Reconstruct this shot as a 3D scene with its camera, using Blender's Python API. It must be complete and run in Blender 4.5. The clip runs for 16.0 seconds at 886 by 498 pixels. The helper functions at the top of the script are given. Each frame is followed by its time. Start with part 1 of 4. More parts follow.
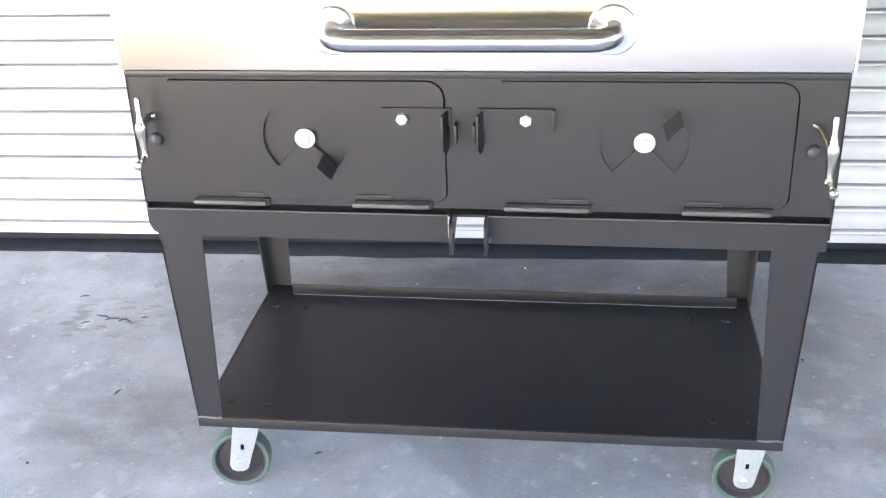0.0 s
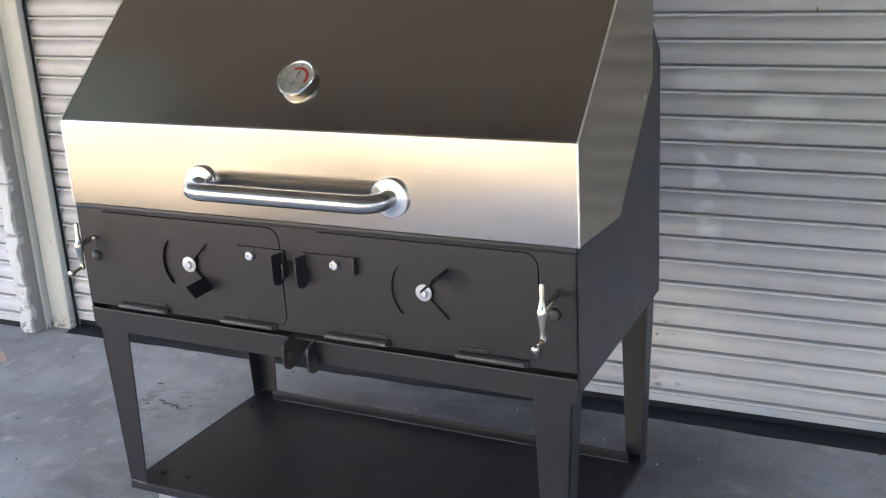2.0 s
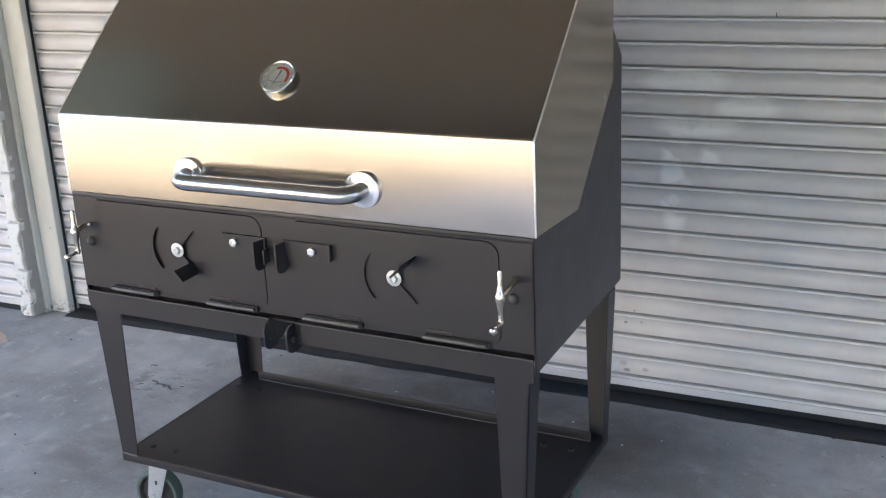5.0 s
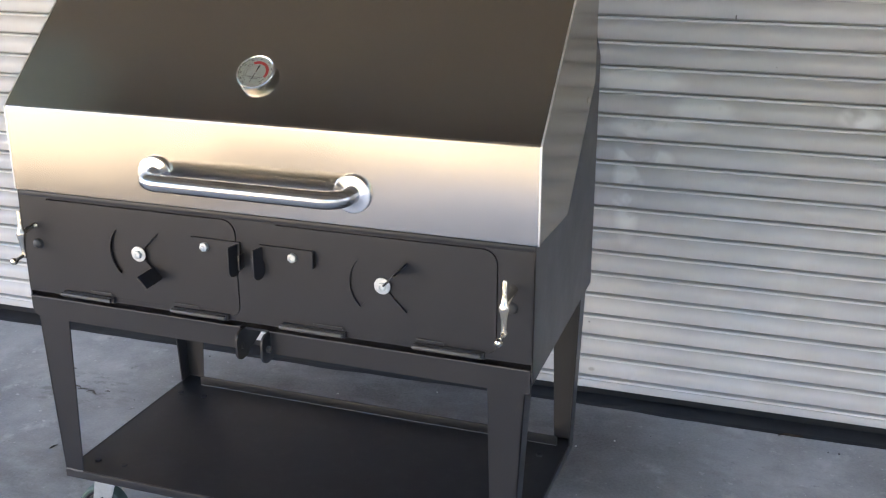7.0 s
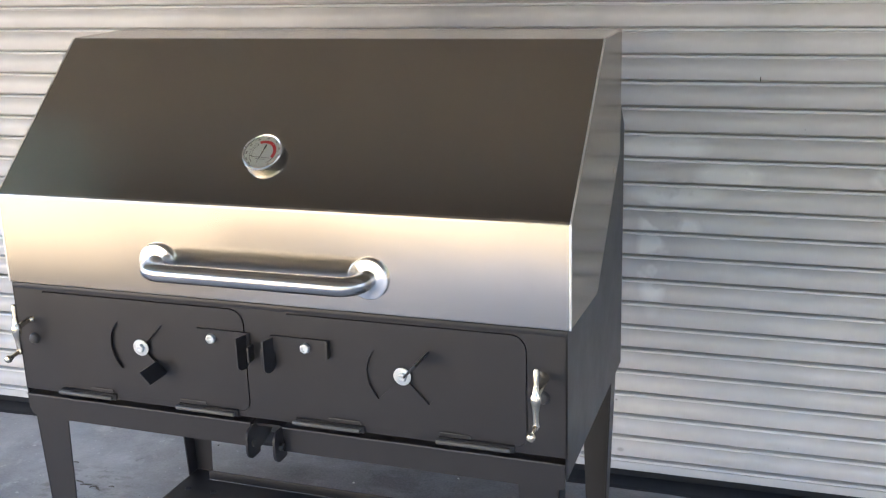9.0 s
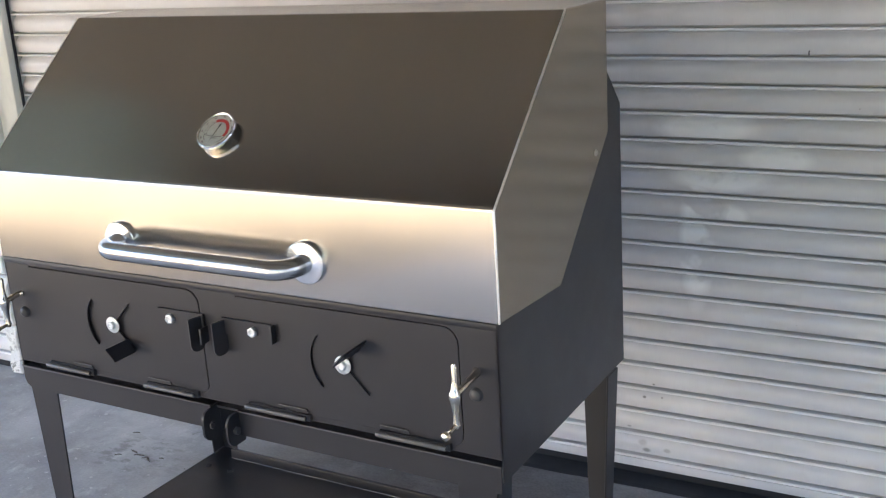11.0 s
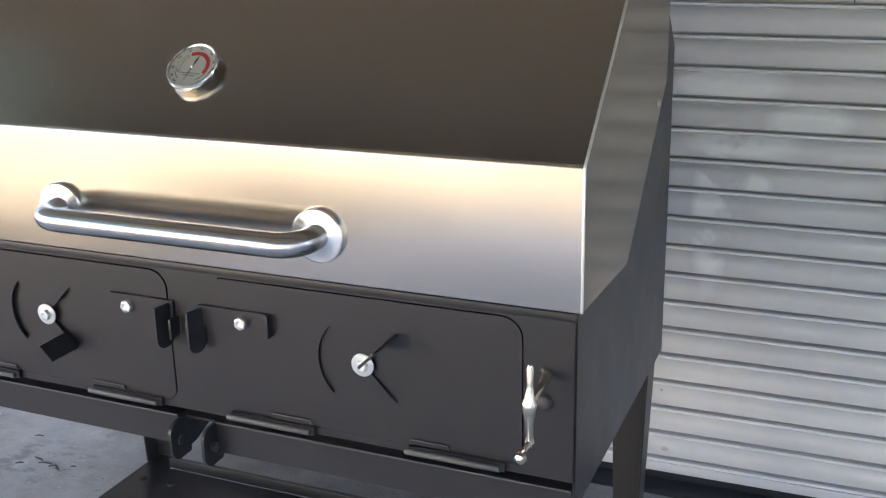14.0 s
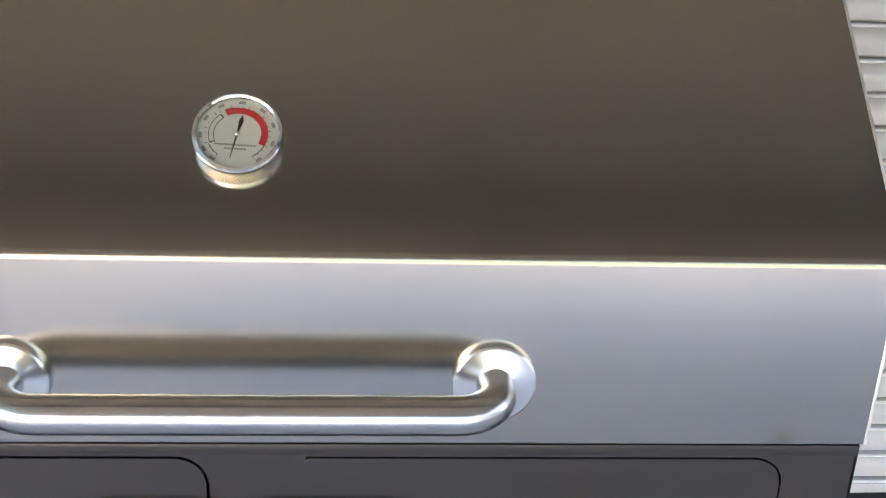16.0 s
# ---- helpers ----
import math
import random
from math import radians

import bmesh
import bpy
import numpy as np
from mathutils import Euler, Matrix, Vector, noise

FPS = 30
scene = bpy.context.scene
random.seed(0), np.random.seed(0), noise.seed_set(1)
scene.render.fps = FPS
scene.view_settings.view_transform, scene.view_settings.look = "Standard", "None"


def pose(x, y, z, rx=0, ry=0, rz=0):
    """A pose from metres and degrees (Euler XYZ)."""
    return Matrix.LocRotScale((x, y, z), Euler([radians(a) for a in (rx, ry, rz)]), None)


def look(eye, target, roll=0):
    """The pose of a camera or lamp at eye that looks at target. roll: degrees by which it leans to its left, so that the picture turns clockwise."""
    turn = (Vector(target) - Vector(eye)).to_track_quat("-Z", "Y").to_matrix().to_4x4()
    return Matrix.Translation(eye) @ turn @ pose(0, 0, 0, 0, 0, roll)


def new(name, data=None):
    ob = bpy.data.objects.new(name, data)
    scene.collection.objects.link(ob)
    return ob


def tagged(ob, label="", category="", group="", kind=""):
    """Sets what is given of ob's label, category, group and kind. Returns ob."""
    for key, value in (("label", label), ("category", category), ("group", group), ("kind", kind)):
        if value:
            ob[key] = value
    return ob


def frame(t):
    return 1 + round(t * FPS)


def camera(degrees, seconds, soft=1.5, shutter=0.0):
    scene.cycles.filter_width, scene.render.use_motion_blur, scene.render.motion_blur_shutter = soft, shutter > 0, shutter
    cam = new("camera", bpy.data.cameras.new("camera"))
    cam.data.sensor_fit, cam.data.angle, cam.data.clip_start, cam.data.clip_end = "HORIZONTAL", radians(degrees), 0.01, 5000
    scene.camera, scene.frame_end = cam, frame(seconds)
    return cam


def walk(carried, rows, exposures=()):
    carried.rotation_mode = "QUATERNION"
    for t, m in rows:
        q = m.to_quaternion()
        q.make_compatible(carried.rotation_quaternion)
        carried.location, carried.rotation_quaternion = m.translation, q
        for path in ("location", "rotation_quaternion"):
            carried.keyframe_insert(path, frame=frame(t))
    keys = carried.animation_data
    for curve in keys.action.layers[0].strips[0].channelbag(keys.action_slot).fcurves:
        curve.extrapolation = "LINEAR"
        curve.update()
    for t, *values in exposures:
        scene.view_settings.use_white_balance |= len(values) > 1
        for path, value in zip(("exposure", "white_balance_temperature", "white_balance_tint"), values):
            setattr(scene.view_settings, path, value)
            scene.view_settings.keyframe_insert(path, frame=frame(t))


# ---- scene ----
cam = camera(43.5, 16.0, soft=1.2)
PATH = [
    (0, (0.1368, -1.7725, 1.4670), (-0.0670, 0.0065, 0.5763), -2.12),
    (0.5, (0.4149, -1.8993, 1.5180), (0.0454, -0.0847, 0.7626), -2.34),
    (1, (0.6920, -1.9863, 1.5367), (0.1811, -0.1671, 0.8813), -2.27),
    (1.5, (1.0829, -1.8894, 1.5754), (0.3440, -0.1485, 0.9246), -3.68),
    (2, (1.2355, -1.8677, 1.5546), (0.4047, -0.1565, 0.9371), -3.32),
    (2.5, (1.2618, -1.8941, 1.5486), (0.4244, -0.1807, 0.9460), -2.73),
    (3, (1.3206, -1.9330, 1.5773), (0.4723, -0.2285, 0.9650), -2.83),
    (3.5, (1.3622, -2.0054, 1.5850), (0.5222, -0.2903, 0.9911), -2.66),
    (3.7, (1.3886, -1.9717, 1.6148), (0.5232, -0.2768, 0.9999), -3.13),
    (6, (1.2920, -1.9917, 1.5817), (0.5328, -0.2549, 0.9436), -1.76),
    (6.5, (1.2024, -1.9947, 1.5892), (0.5128, -0.2306, 0.9470), -0.97),
    (7, (1.0730, -1.9945, 1.6243), (0.4808, -0.2048, 0.9563), -0.12),
    (7.5, (0.9995, -1.9885, 1.6336), (0.4665, -0.1789, 0.9694), 0.60),
    (8, (0.9524, -1.9575, 1.6372), (0.4394, -0.1297, 1.0080), 0.66),
    (8.5, (0.9801, -1.9160, 1.6224), (0.4135, -0.0849, 1.0514), -0.60),
    (8.7, (0.9714, -1.8994, 1.6204), (0.3962, -0.0687, 1.0570), -1.17),
    (10.8, (1.4083, -1.5586, 1.5562), (0.4463, 0.1043, 0.9999), -3.96),
    (11, (1.4052, -1.5635, 1.5678), (0.4525, 0.0994, 0.9957), -3.66),
    (11.5, (1.4068, -1.5610, 1.5462), (0.4575, 0.1052, 0.9780), -2.95),
    (12, (1.4067, -1.5422, 1.5581), (0.4637, 0.1172, 0.9603), -2.76),
    (12.5, (1.3849, -1.5352, 1.5467), (0.4574, 0.1301, 0.9415), -2.38),
    (13, (1.3253, -1.5157, 1.5159), (0.4270, 0.1679, 0.9172), -2.03),
    (13.5, (1.1870, -1.4559, 1.5247), (0.3632, 0.2508, 0.8855), -1.65),
    (14, (0.9645, -1.3394, 1.4503), (0.2396, 0.4179, 0.8288), -1.26),
    (14.5, (0.7230, -1.1937, 1.4715), (0.1382, 0.5821, 0.7610), -1.25),
    (15, (0.5411, -1.0967, 1.4913), (0.0960, 0.6936, 0.7188), -1.36),
    (15.5, (0.2935, -1.0616, 1.5052), (0.1573, 0.7750, 0.7253), -0.43),
    (15.7, (0.1641, -0.9994, 1.5438), (0.2136, 0.8126, 0.6987), 1.05),
    (16, (0.0758, -0.9383, 1.5003), (0.2532, 0.9050, 0.7450), 2.81),
]
EXPOSURES = [(t, stops + 3.98, 6250 if t < 1 else 6150 if t < 15.8 else 6350, 11) for t, stops in ((0.0, 1.32), (0.5, 0.92), (1.0, 0.48), (1.5, 0.12), (2.0, 0.0), (3.5, 0.02), (6.5, 0.1), (8.5, 0.18), (11.0, 0.12), (13.0, 0.06), (14.5, 0.18), (15.0, 0.3), (15.5, 0.45), (16.0, 0.62))]
walk(cam, [(t, look(eye, target, roll)) for t, eye, target, roll in PATH], EXPOSURES)

# ---- world and sun ----
SUN_FROM = Vector((0.14, 0.52, 0.80)).normalized()      # the sun stands behind the building
world = bpy.data.worlds.new("sky")
scene.world = world
world.use_nodes = True
wn = world.node_tree.nodes
sky = wn.new("ShaderNodeTexSky")
sky.sky_type, sky.sun_disc = "NISHITA", False
sky.dust_density, sky.air_density = 4.0, 0.9
sky.sun_elevation = math.asin(SUN_FROM.z)
sky.sun_rotation = math.atan2(SUN_FROM.x, SUN_FROM.y)
world.node_tree.links.new(sky.outputs[0], wn["Background"].inputs[0])
wn["Background"].inputs[1].default_value = 0.098

sun = new("sun", bpy.data.lights.new("sun", "SUN"))
sun.data.energy, sun.data.angle, sun.data.color = 5.0, radians(0.5), (1.0, 0.93, 0.82)
sun.matrix_world = look(SUN_FROM * 30, (0, 0, 0))

# ---- the grill's main measures ----
Z_TRAY, Z_RAIL0, Z_RAIL1, Z_LID, Z_CREASE, Z_TOP = 0.168, 0.594, 0.646, 0.910, 1.106, 1.396
W, Y_CREST, Y_LIDBACK, Y_BACK = 0.61, 0.322, 0.525, 0.608
SLOPE = Vector((0, Y_CREST, Z_TOP - Z_CREASE)).normalized()
BASE = Vector((-0.0255, 0, Z_CREASE)) + SLOPE * 0.121      # where the thermometer sits on the lid

# ---- materials ----


def material(name, color, rough=0.5, metal=0.0):
    m = bpy.data.materials.new(name)
    m.use_nodes = True
    b = m.node_tree.nodes["Principled BSDF"]
    b.inputs["Base Color"].default_value = (*color, 1)
    b.inputs["Roughness"].default_value = rough
    b.inputs["Metallic"].default_value = metal
    return m


def node(m, kind, **values):
    n = m.node_tree.nodes.new(kind)
    for key, value in values.items():
        n.inputs[key].default_value = value
    return n


def wire(m, a, b):
    m.node_tree.links.new(a, b)


def bsdf(m):
    return m.node_tree.nodes["Principled BSDF"]


def coords(m, scale=(1, 1, 1), world_space=True):
    """Real-world coordinates, stretched."""
    src = m.node_tree.nodes.new("ShaderNodeNewGeometry").outputs["Position"] if world_space else m.node_tree.nodes.new("ShaderNodeTexCoord").outputs["Object"]
    mp = node(m, "ShaderNodeMapping", Scale=scale)
    wire(m, src, mp.inputs["Vector"])
    return mp.outputs["Vector"]


def noise_of(m, scale, detail=4.0, rough=0.55, stretch=(1, 1, 1), world_space=True):
    n = node(m, "ShaderNodeTexNoise", Scale=scale, Detail=detail, Roughness=rough)
    wire(m, coords(m, stretch, world_space), n.inputs["Vector"])
    return n.outputs["Fac"]


def ramp(m, fac, stops):
    n = m.node_tree.nodes.new("ShaderNodeValToRGB")
    e = n.color_ramp.elements
    while len(e) < len(stops):
        e.new(0.5)
    for el, (p, c) in zip(e, stops):
        el.position, el.color = p, (*c, 1) if len(c) == 3 else c
    wire(m, fac, n.inputs["Fac"])
    return n.outputs["Color"]


def mix(m, fac, a, b, blend="MIX"):
    n = m.node_tree.nodes.new("ShaderNodeMix")
    n.data_type, n.blend_type = "RGBA", blend
    if isinstance(fac, (int, float)):
        n.inputs[0].default_value = fac
    else:
        wire(m, fac, n.inputs[0])
    for sock, v in ((n.inputs[6], a), (n.inputs[7], b)):
        if isinstance(v, tuple):
            sock.default_value = (*v, 1)
        else:
            wire(m, v, sock)
    return n.outputs[2]


def bump(m, height, strength, distance):
    n = node(m, "ShaderNodeBump", Strength=strength, Distance=distance)
    wire(m, height, n.inputs["Height"])
    wire(m, n.outputs["Normal"], bsdf(m).inputs["Normal"])


def rough_range(m, fac, lo, hi):
    n = node(m, "ShaderNodeMapRange", **{"To Min": lo, "To Max": hi})
    wire(m, fac, n.inputs["Value"])
    wire(m, n.outputs["Result"], bsdf(m).inputs["Roughness"])


def satin_black():
    m = material("satin_black_paint", (0.022, 0.021, 0.021), 0.42)
    wire(m, mix(m, noise_of(m, 9, 5), (0.0160, 0.0153, 0.0176), (0.0232, 0.0222, 0.0246)), bsdf(m).inputs["Base Color"])
    rough_range(m, noise_of(m, 14, 5), 0.31, 0.45)
    bump(m, noise_of(m, 900, 2), 0.12, 0.0004)
    return m


def tray_black():
    m = material("tray_black_paint", (0.016, 0.016, 0.017), 0.5)
    dust = ramp(m, noise_of(m, 26, 8, 0.7), [(0.52, (0.0096, 0.0092, 0.0112)), (0.8, (0.021, 0.0202, 0.0222))])
    wire(m, dust, bsdf(m).inputs["Base Color"])
    rough_range(m, noise_of(m, 7, 5), 0.4, 0.56)
    bsdf(m).inputs["Specular IOR Level"].default_value = 0.42
    bump(m, noise_of(m, 700, 2), 0.1, 0.0004)
    return m


def brushed_steel(name, color, rough, aniso, grain, warp=0.6):
    m = material(name, color, rough, 1.0)
    bsdf(m).inputs["Anisotropic"].default_value = aniso
    t = m.node_tree.nodes.new("ShaderNodeTangent")
    t.direction_type, t.uv_map = "UV_MAP", "brush"
    wire(m, t.outputs["Tangent"], bsdf(m).inputs["Tangent"])
    lines = noise_of(m, 1.0, 3, 0.6, (2.2, 900, 900))
    blotch = noise_of(m, 3.2, 4)
    dark = tuple(c * 0.93 for c in color)
    wire(m, mix(m, blotch, dark, color), bsdf(m).inputs["Base Color"])
    rough_range(m, lines, rough - 0.015, rough + 0.025)
    wave = node(m, "ShaderNodeBump", Strength=warp, Distance=0.010)
    wire(m, noise_of(m, 2.6, 1.0, 0.4), wave.inputs["Height"])
    fine = node(m, "ShaderNodeBump", Strength=grain, Distance=0.0003)
    wire(m, lines, fine.inputs["Height"])
    wire(m, wave.outputs["Normal"], fine.inputs["Normal"])
    wire(m, fine.outputs["Normal"], bsdf(m).inputs["Normal"])
    return m


def chrome(name, color, rough):
    m = material(name, color, rough, 1.0)
    rough_range(m, noise_of(m, 60, 4), rough * 0.7, rough * 1.4)
    return m


def concrete():
    m = material("worn_concrete", (0.3, 0.3, 0.3), 0.8)
    broad = noise_of(m, 1.9, 6, 0.6)
    mid = noise_of(m, 5.5, 7, 0.66)
    fine = noise_of(m, 120, 4, 0.7)
    base = ramp(m, broad, [(0.36, (0.27, 0.272, 0.275)), (0.5, (0.375, 0.377, 0.38)), (0.64, (0.46, 0.462, 0.463))])
    base = mix(m, ramp(m, mid, [(0.36, (0, 0, 0)), (0.56, (1, 1, 1))]), mix(m, 0.42, base, (0.17, 0.17, 0.17)), base)
    base = mix(m, ramp(m, noise_of(m, 9.5, 6, 0.6, (1.25, 1, 1)), [(0.56, (0, 0, 0)), (0.68, (0.7, 0.7, 0.7))]), base, (0.53, 0.53, 0.528))
    base = mix(m, ramp(m, noise_of(m, 38, 3, 0.5), [(0.67, (0, 0, 0)), (0.72, (1, 1, 1))]), base, (0.55, 0.545, 0.54))
    base = mix(m, ramp(m, noise_of(m, 21, 5, 0.65, (1.0, 1.3, 1)), [(0.27, (0.8, 0.8, 0.8)), (0.36, (0, 0, 0))]), base, (0.14, 0.135, 0.13))
    base = mix(m, ramp(m, noise_of(m, 2.7, 3, 0.5, (1.0, 2.2, 1)), [(0.6, (0, 0, 0)), (0.74, (0.5, 0.5, 0.5))]), base, (0.20, 0.17, 0.135))
    # rusty stains with the grill's shade painted in; a greasy mark beside its leg
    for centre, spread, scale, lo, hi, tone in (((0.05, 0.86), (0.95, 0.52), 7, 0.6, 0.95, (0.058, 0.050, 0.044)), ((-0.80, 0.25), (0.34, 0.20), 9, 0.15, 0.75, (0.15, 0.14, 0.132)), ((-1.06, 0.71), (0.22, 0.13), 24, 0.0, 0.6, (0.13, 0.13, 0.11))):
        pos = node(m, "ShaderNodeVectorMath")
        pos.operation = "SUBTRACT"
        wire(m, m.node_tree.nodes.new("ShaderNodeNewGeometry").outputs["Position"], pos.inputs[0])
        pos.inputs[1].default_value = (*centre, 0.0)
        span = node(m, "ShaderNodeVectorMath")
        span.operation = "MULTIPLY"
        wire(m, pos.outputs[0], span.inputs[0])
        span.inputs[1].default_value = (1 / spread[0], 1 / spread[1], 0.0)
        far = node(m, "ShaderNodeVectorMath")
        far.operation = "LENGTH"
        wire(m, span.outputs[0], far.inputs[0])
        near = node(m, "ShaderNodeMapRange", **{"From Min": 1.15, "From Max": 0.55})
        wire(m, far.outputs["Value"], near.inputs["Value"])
        stain_shade = m.node_tree.nodes.new("ShaderNodeMath")
        stain_shade.operation = "MULTIPLY"
        wire(m, near.outputs["Result"], stain_shade.inputs[0])
        wire(m, ramp(m, noise_of(m, scale, 6, 0.6, (0.6, 1, 1)), [(0.3 if scale < 20 else 0.5, (lo, lo, lo)), (0.6, (hi, hi, hi))]), stain_shade.inputs[1])
        base = mix(m, stain_shade.outputs[0], base, tone)
    wire(m, mix(m, 0.16, base, ramp(m, fine, [(0.3, (0.12, 0.12, 0.12)), (0.7, (0.5, 0.5, 0.5))])), bsdf(m).inputs["Base Color"])
    rough_range(m, mid, 0.62, 0.9)
    bump(m, mix(m, 0.5, mid, fine), 0.25, 0.003)
    return m


def shutter_paint():
    m = material("shutter_paint", (0.66, 0.66, 0.64), 0.42)
    streak = noise_of(m, 5, 5, 0.6, (1, 1, 0.25))
    cloud = noise_of(m, 2.1, 5, 0.62)
    col = ramp(m, cloud, [(0.3, (0.52, 0.512, 0.525)), (0.55, (0.615, 0.605, 0.612)), (0.75, (0.675, 0.665, 0.665))])
    col = mix(m, ramp(m, streak, [(0.55, (0, 0, 0)), (0.75, (0.5, 0.5, 0.5))]), col, (0.5, 0.5, 0.49))
    # wiped, chalky smears beside the grill
    pos = m.node_tree.nodes.new("ShaderNodeNewGeometry").outputs["Position"]
    total = None
    for x, z, rx, rz in ((0.62, 1.015, 0.13, 0.045), (0.80, 0.94, 0.09, 0.04), (0.66, 0.89, 0.13, 0.04), (0.60, 0.72, 0.045, 0.19), (1.22, 0.945, 0.06, 0.03), (0.683, 0.788, 0.05, 0.03)):
        off = node(m, "ShaderNodeVectorMath")
        off.operation = "SUBTRACT"
        wire(m, pos, off.inputs[0])
        off.inputs[1].default_value = (x, 1.09, z)
        mul = node(m, "ShaderNodeVectorMath")
        mul.operation = "MULTIPLY"
        wire(m, off.outputs[0], mul.inputs[0])
        mul.inputs[1].default_value = (1 / rx, 0, 1 / rz)
        ln = node(m, "ShaderNodeVectorMath")
        ln.operation = "LENGTH"
        wire(m, mul.outputs[0], ln.inputs[0])
        fall = node(m, "ShaderNodeMapRange", **{"From Min": 1.12, "From Max": 0.72})
        wire(m, ln.outputs["Value"], fall.inputs["Value"])
        if total is None:
            total = fall.outputs["Result"]
        else:
            mx = m.node_tree.nodes.new("ShaderNodeMath")
            mx.operation = "MAXIMUM"
            wire(m, total, mx.inputs[0])
            wire(m, fall.outputs["Result"], mx.inputs[1])
            total = mx.outputs[0]
    rag = m.node_tree.nodes.new("ShaderNodeMath")
    rag.operation = "MULTIPLY"
    wire(m, total, rag.inputs[0])
    wire(m, ramp(m, noise_of(m, 9, 3, 0.5), [(0.36, (0, 0, 0)), (0.44, (0.7, 0.7, 0.7))]), rag.inputs[1])
    col = mix(m, rag.outputs[0], col, (0.86, 0.87, 0.87))
    for x, z, rx, rz, tone in ((0.458, 0.084, 0.020, 0.012, 0.22), (0.446, 0.105, 0.022, 0.014, 0.42), (0.453, 0.247, 0.009, 0.006, 0.12), (0.48, 0.289, 0.007, 0.005, 0.15), (0.503, 0.251, 0.006, 0.004, 0.25), (0.407, 0.15, 0.012, 0.006, 0.3), (0.518, 0.092, 0.018, 0.012, 0.4), (1.078, 0.134, 0.004, 0.004, 0.2)):
        off = node(m, "ShaderNodeVectorMath")
        off.operation = "SUBTRACT"
        wire(m, pos, off.inputs[0])
        off.inputs[1].default_value = (x, 1.1, z)
        mul = node(m, "ShaderNodeVectorMath")
        mul.operation = "MULTIPLY"
        wire(m, off.outputs[0], mul.inputs[0])
        mul.inputs[1].default_value = (1.5 / rx, 0, 1.5 / rz)
        ln = node(m, "ShaderNodeVectorMath")
        ln.operation = "LENGTH"
        wire(m, mul.outputs[0], ln.inputs[0])
        fall = node(m, "ShaderNodeMapRange", **{"From Min": 1.1, "From Max": 0.5, "To Max": 0.8})
        wire(m, ln.outputs["Value"], fall.inputs["Value"])
        col = mix(m, fall.outputs["Result"], col, (tone, tone * 0.97, tone * 0.94))
    speck = ramp(m, noise_of(m, 75, 2, 0.4), [(0.15, (1, 1, 1)), (0.19, (0, 0, 0))])
    col = mix(m, speck, col, (0.12, 0.1, 0.09))
    wire(m, col, bsdf(m).inputs["Base Color"])
    rough_range(m, cloud, 0.34, 0.55)
    bump(m, noise_of(m, 8, 3), 0.1, 0.004)
    return m


def painted(name, color, wear=(0.35, 0.33, 0.3), rough=0.55, scale=9.0, chips=0.27, foot=0.0):
    m = material(name, color, rough)
    lo = tuple(c * 0.86 for c in color)
    col = mix(m, noise_of(m, scale, 6, 0.65), lo, color)
    chip = ramp(m, noise_of(m, scale * 3.2, 6, 0.7), [(chips, (1, 1, 1)), (chips + 0.05, (0, 0, 0))])
    col = mix(m, chip, col, wear)
    grime = ramp(m, noise_of(m, scale * 0.7, 6, 0.7, (1, 1, 0.4)), [(0.5, (0, 0, 0)), (0.72, (0.5, 0.5, 0.5))])
    col = mix(m, grime, col, tuple(c * 0.62 for c in color))
    if foot:
        # paint knocked off near the ground
        xyz = m.node_tree.nodes.new("ShaderNodeSeparateXYZ")
        wire(m, m.node_tree.nodes.new("ShaderNodeNewGeometry").outputs["Position"], xyz.inputs[0])
        low = node(m, "ShaderNodeMapRange", **{"From Min": foot, "From Max": 0.0})
        wire(m, xyz.outputs["Z"], low.inputs["Value"])
        worn = m.node_tree.nodes.new("ShaderNodeMath")
        worn.operation = "MULTIPLY"
        wire(m, low.outputs["Result"], worn.inputs[0])
        wire(m, ramp(m, noise_of(m, 38, 5, 0.7), [(0.5, (0, 0, 0)), (0.6, (1, 1, 1))]), worn.inputs[1])
        col = mix(m, worn.outputs[0], col, (0.07, 0.075, 0.065))
    wire(m, col, bsdf(m).inputs["Base Color"])
    rough_range(m, noise_of(m, scale * 2, 4), rough - 0.1, rough + 0.2)
    bump(m, noise_of(m, scale * 5, 6), 0.25, 0.003)
    return m


def plain_rough(name, a, b, rough, scale, strength=0.2):
    m = material(name, a, rough)
    wire(m, mix(m, noise_of(m, scale, 6, 0.65), a, b), bsdf(m).inputs["Base Color"])
    rough_range(m, noise_of(m, scale * 1.7, 4), max(0.05, rough - 0.08), min(1, rough + 0.1))
    bump(m, noise_of(m, scale * 6, 4), strength, 0.002)
    return m


BLACK = satin_black()
TRAY = tray_black()
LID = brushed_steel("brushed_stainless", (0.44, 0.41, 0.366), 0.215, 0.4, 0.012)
# cheek steel toned darker and warmer for its dim reflections
LID_SIDE = brushed_steel("brushed_stainless_dim_side", (0.385, 0.33, 0.265), 0.2, 0.75, 0.012, 0.3)
TUBE = brushed_steel("satin_stainless_tube", (0.57, 0.56, 0.55), 0.23, 0.5, 0.012)
FLANGE = chrome("polished_flange", (0.82, 0.81, 0.79), 0.22)
DULL = chrome("dull_rivet_steel", (0.52, 0.48, 0.42), 0.42)
# much brighter than the lid: light caught by its edges, as a colour
EDGE_LIGHT = chrome("edge_highlight_steel", (0.86, 0.84, 0.80), 0.34)
ZINC = plain_rough("zinc_plate", (0.80, 0.82, 0.83), (0.50, 0.52, 0.53), 0.34, 130, 0.12)
bsdf(ZINC).inputs["Metallic"].default_value = 0.75
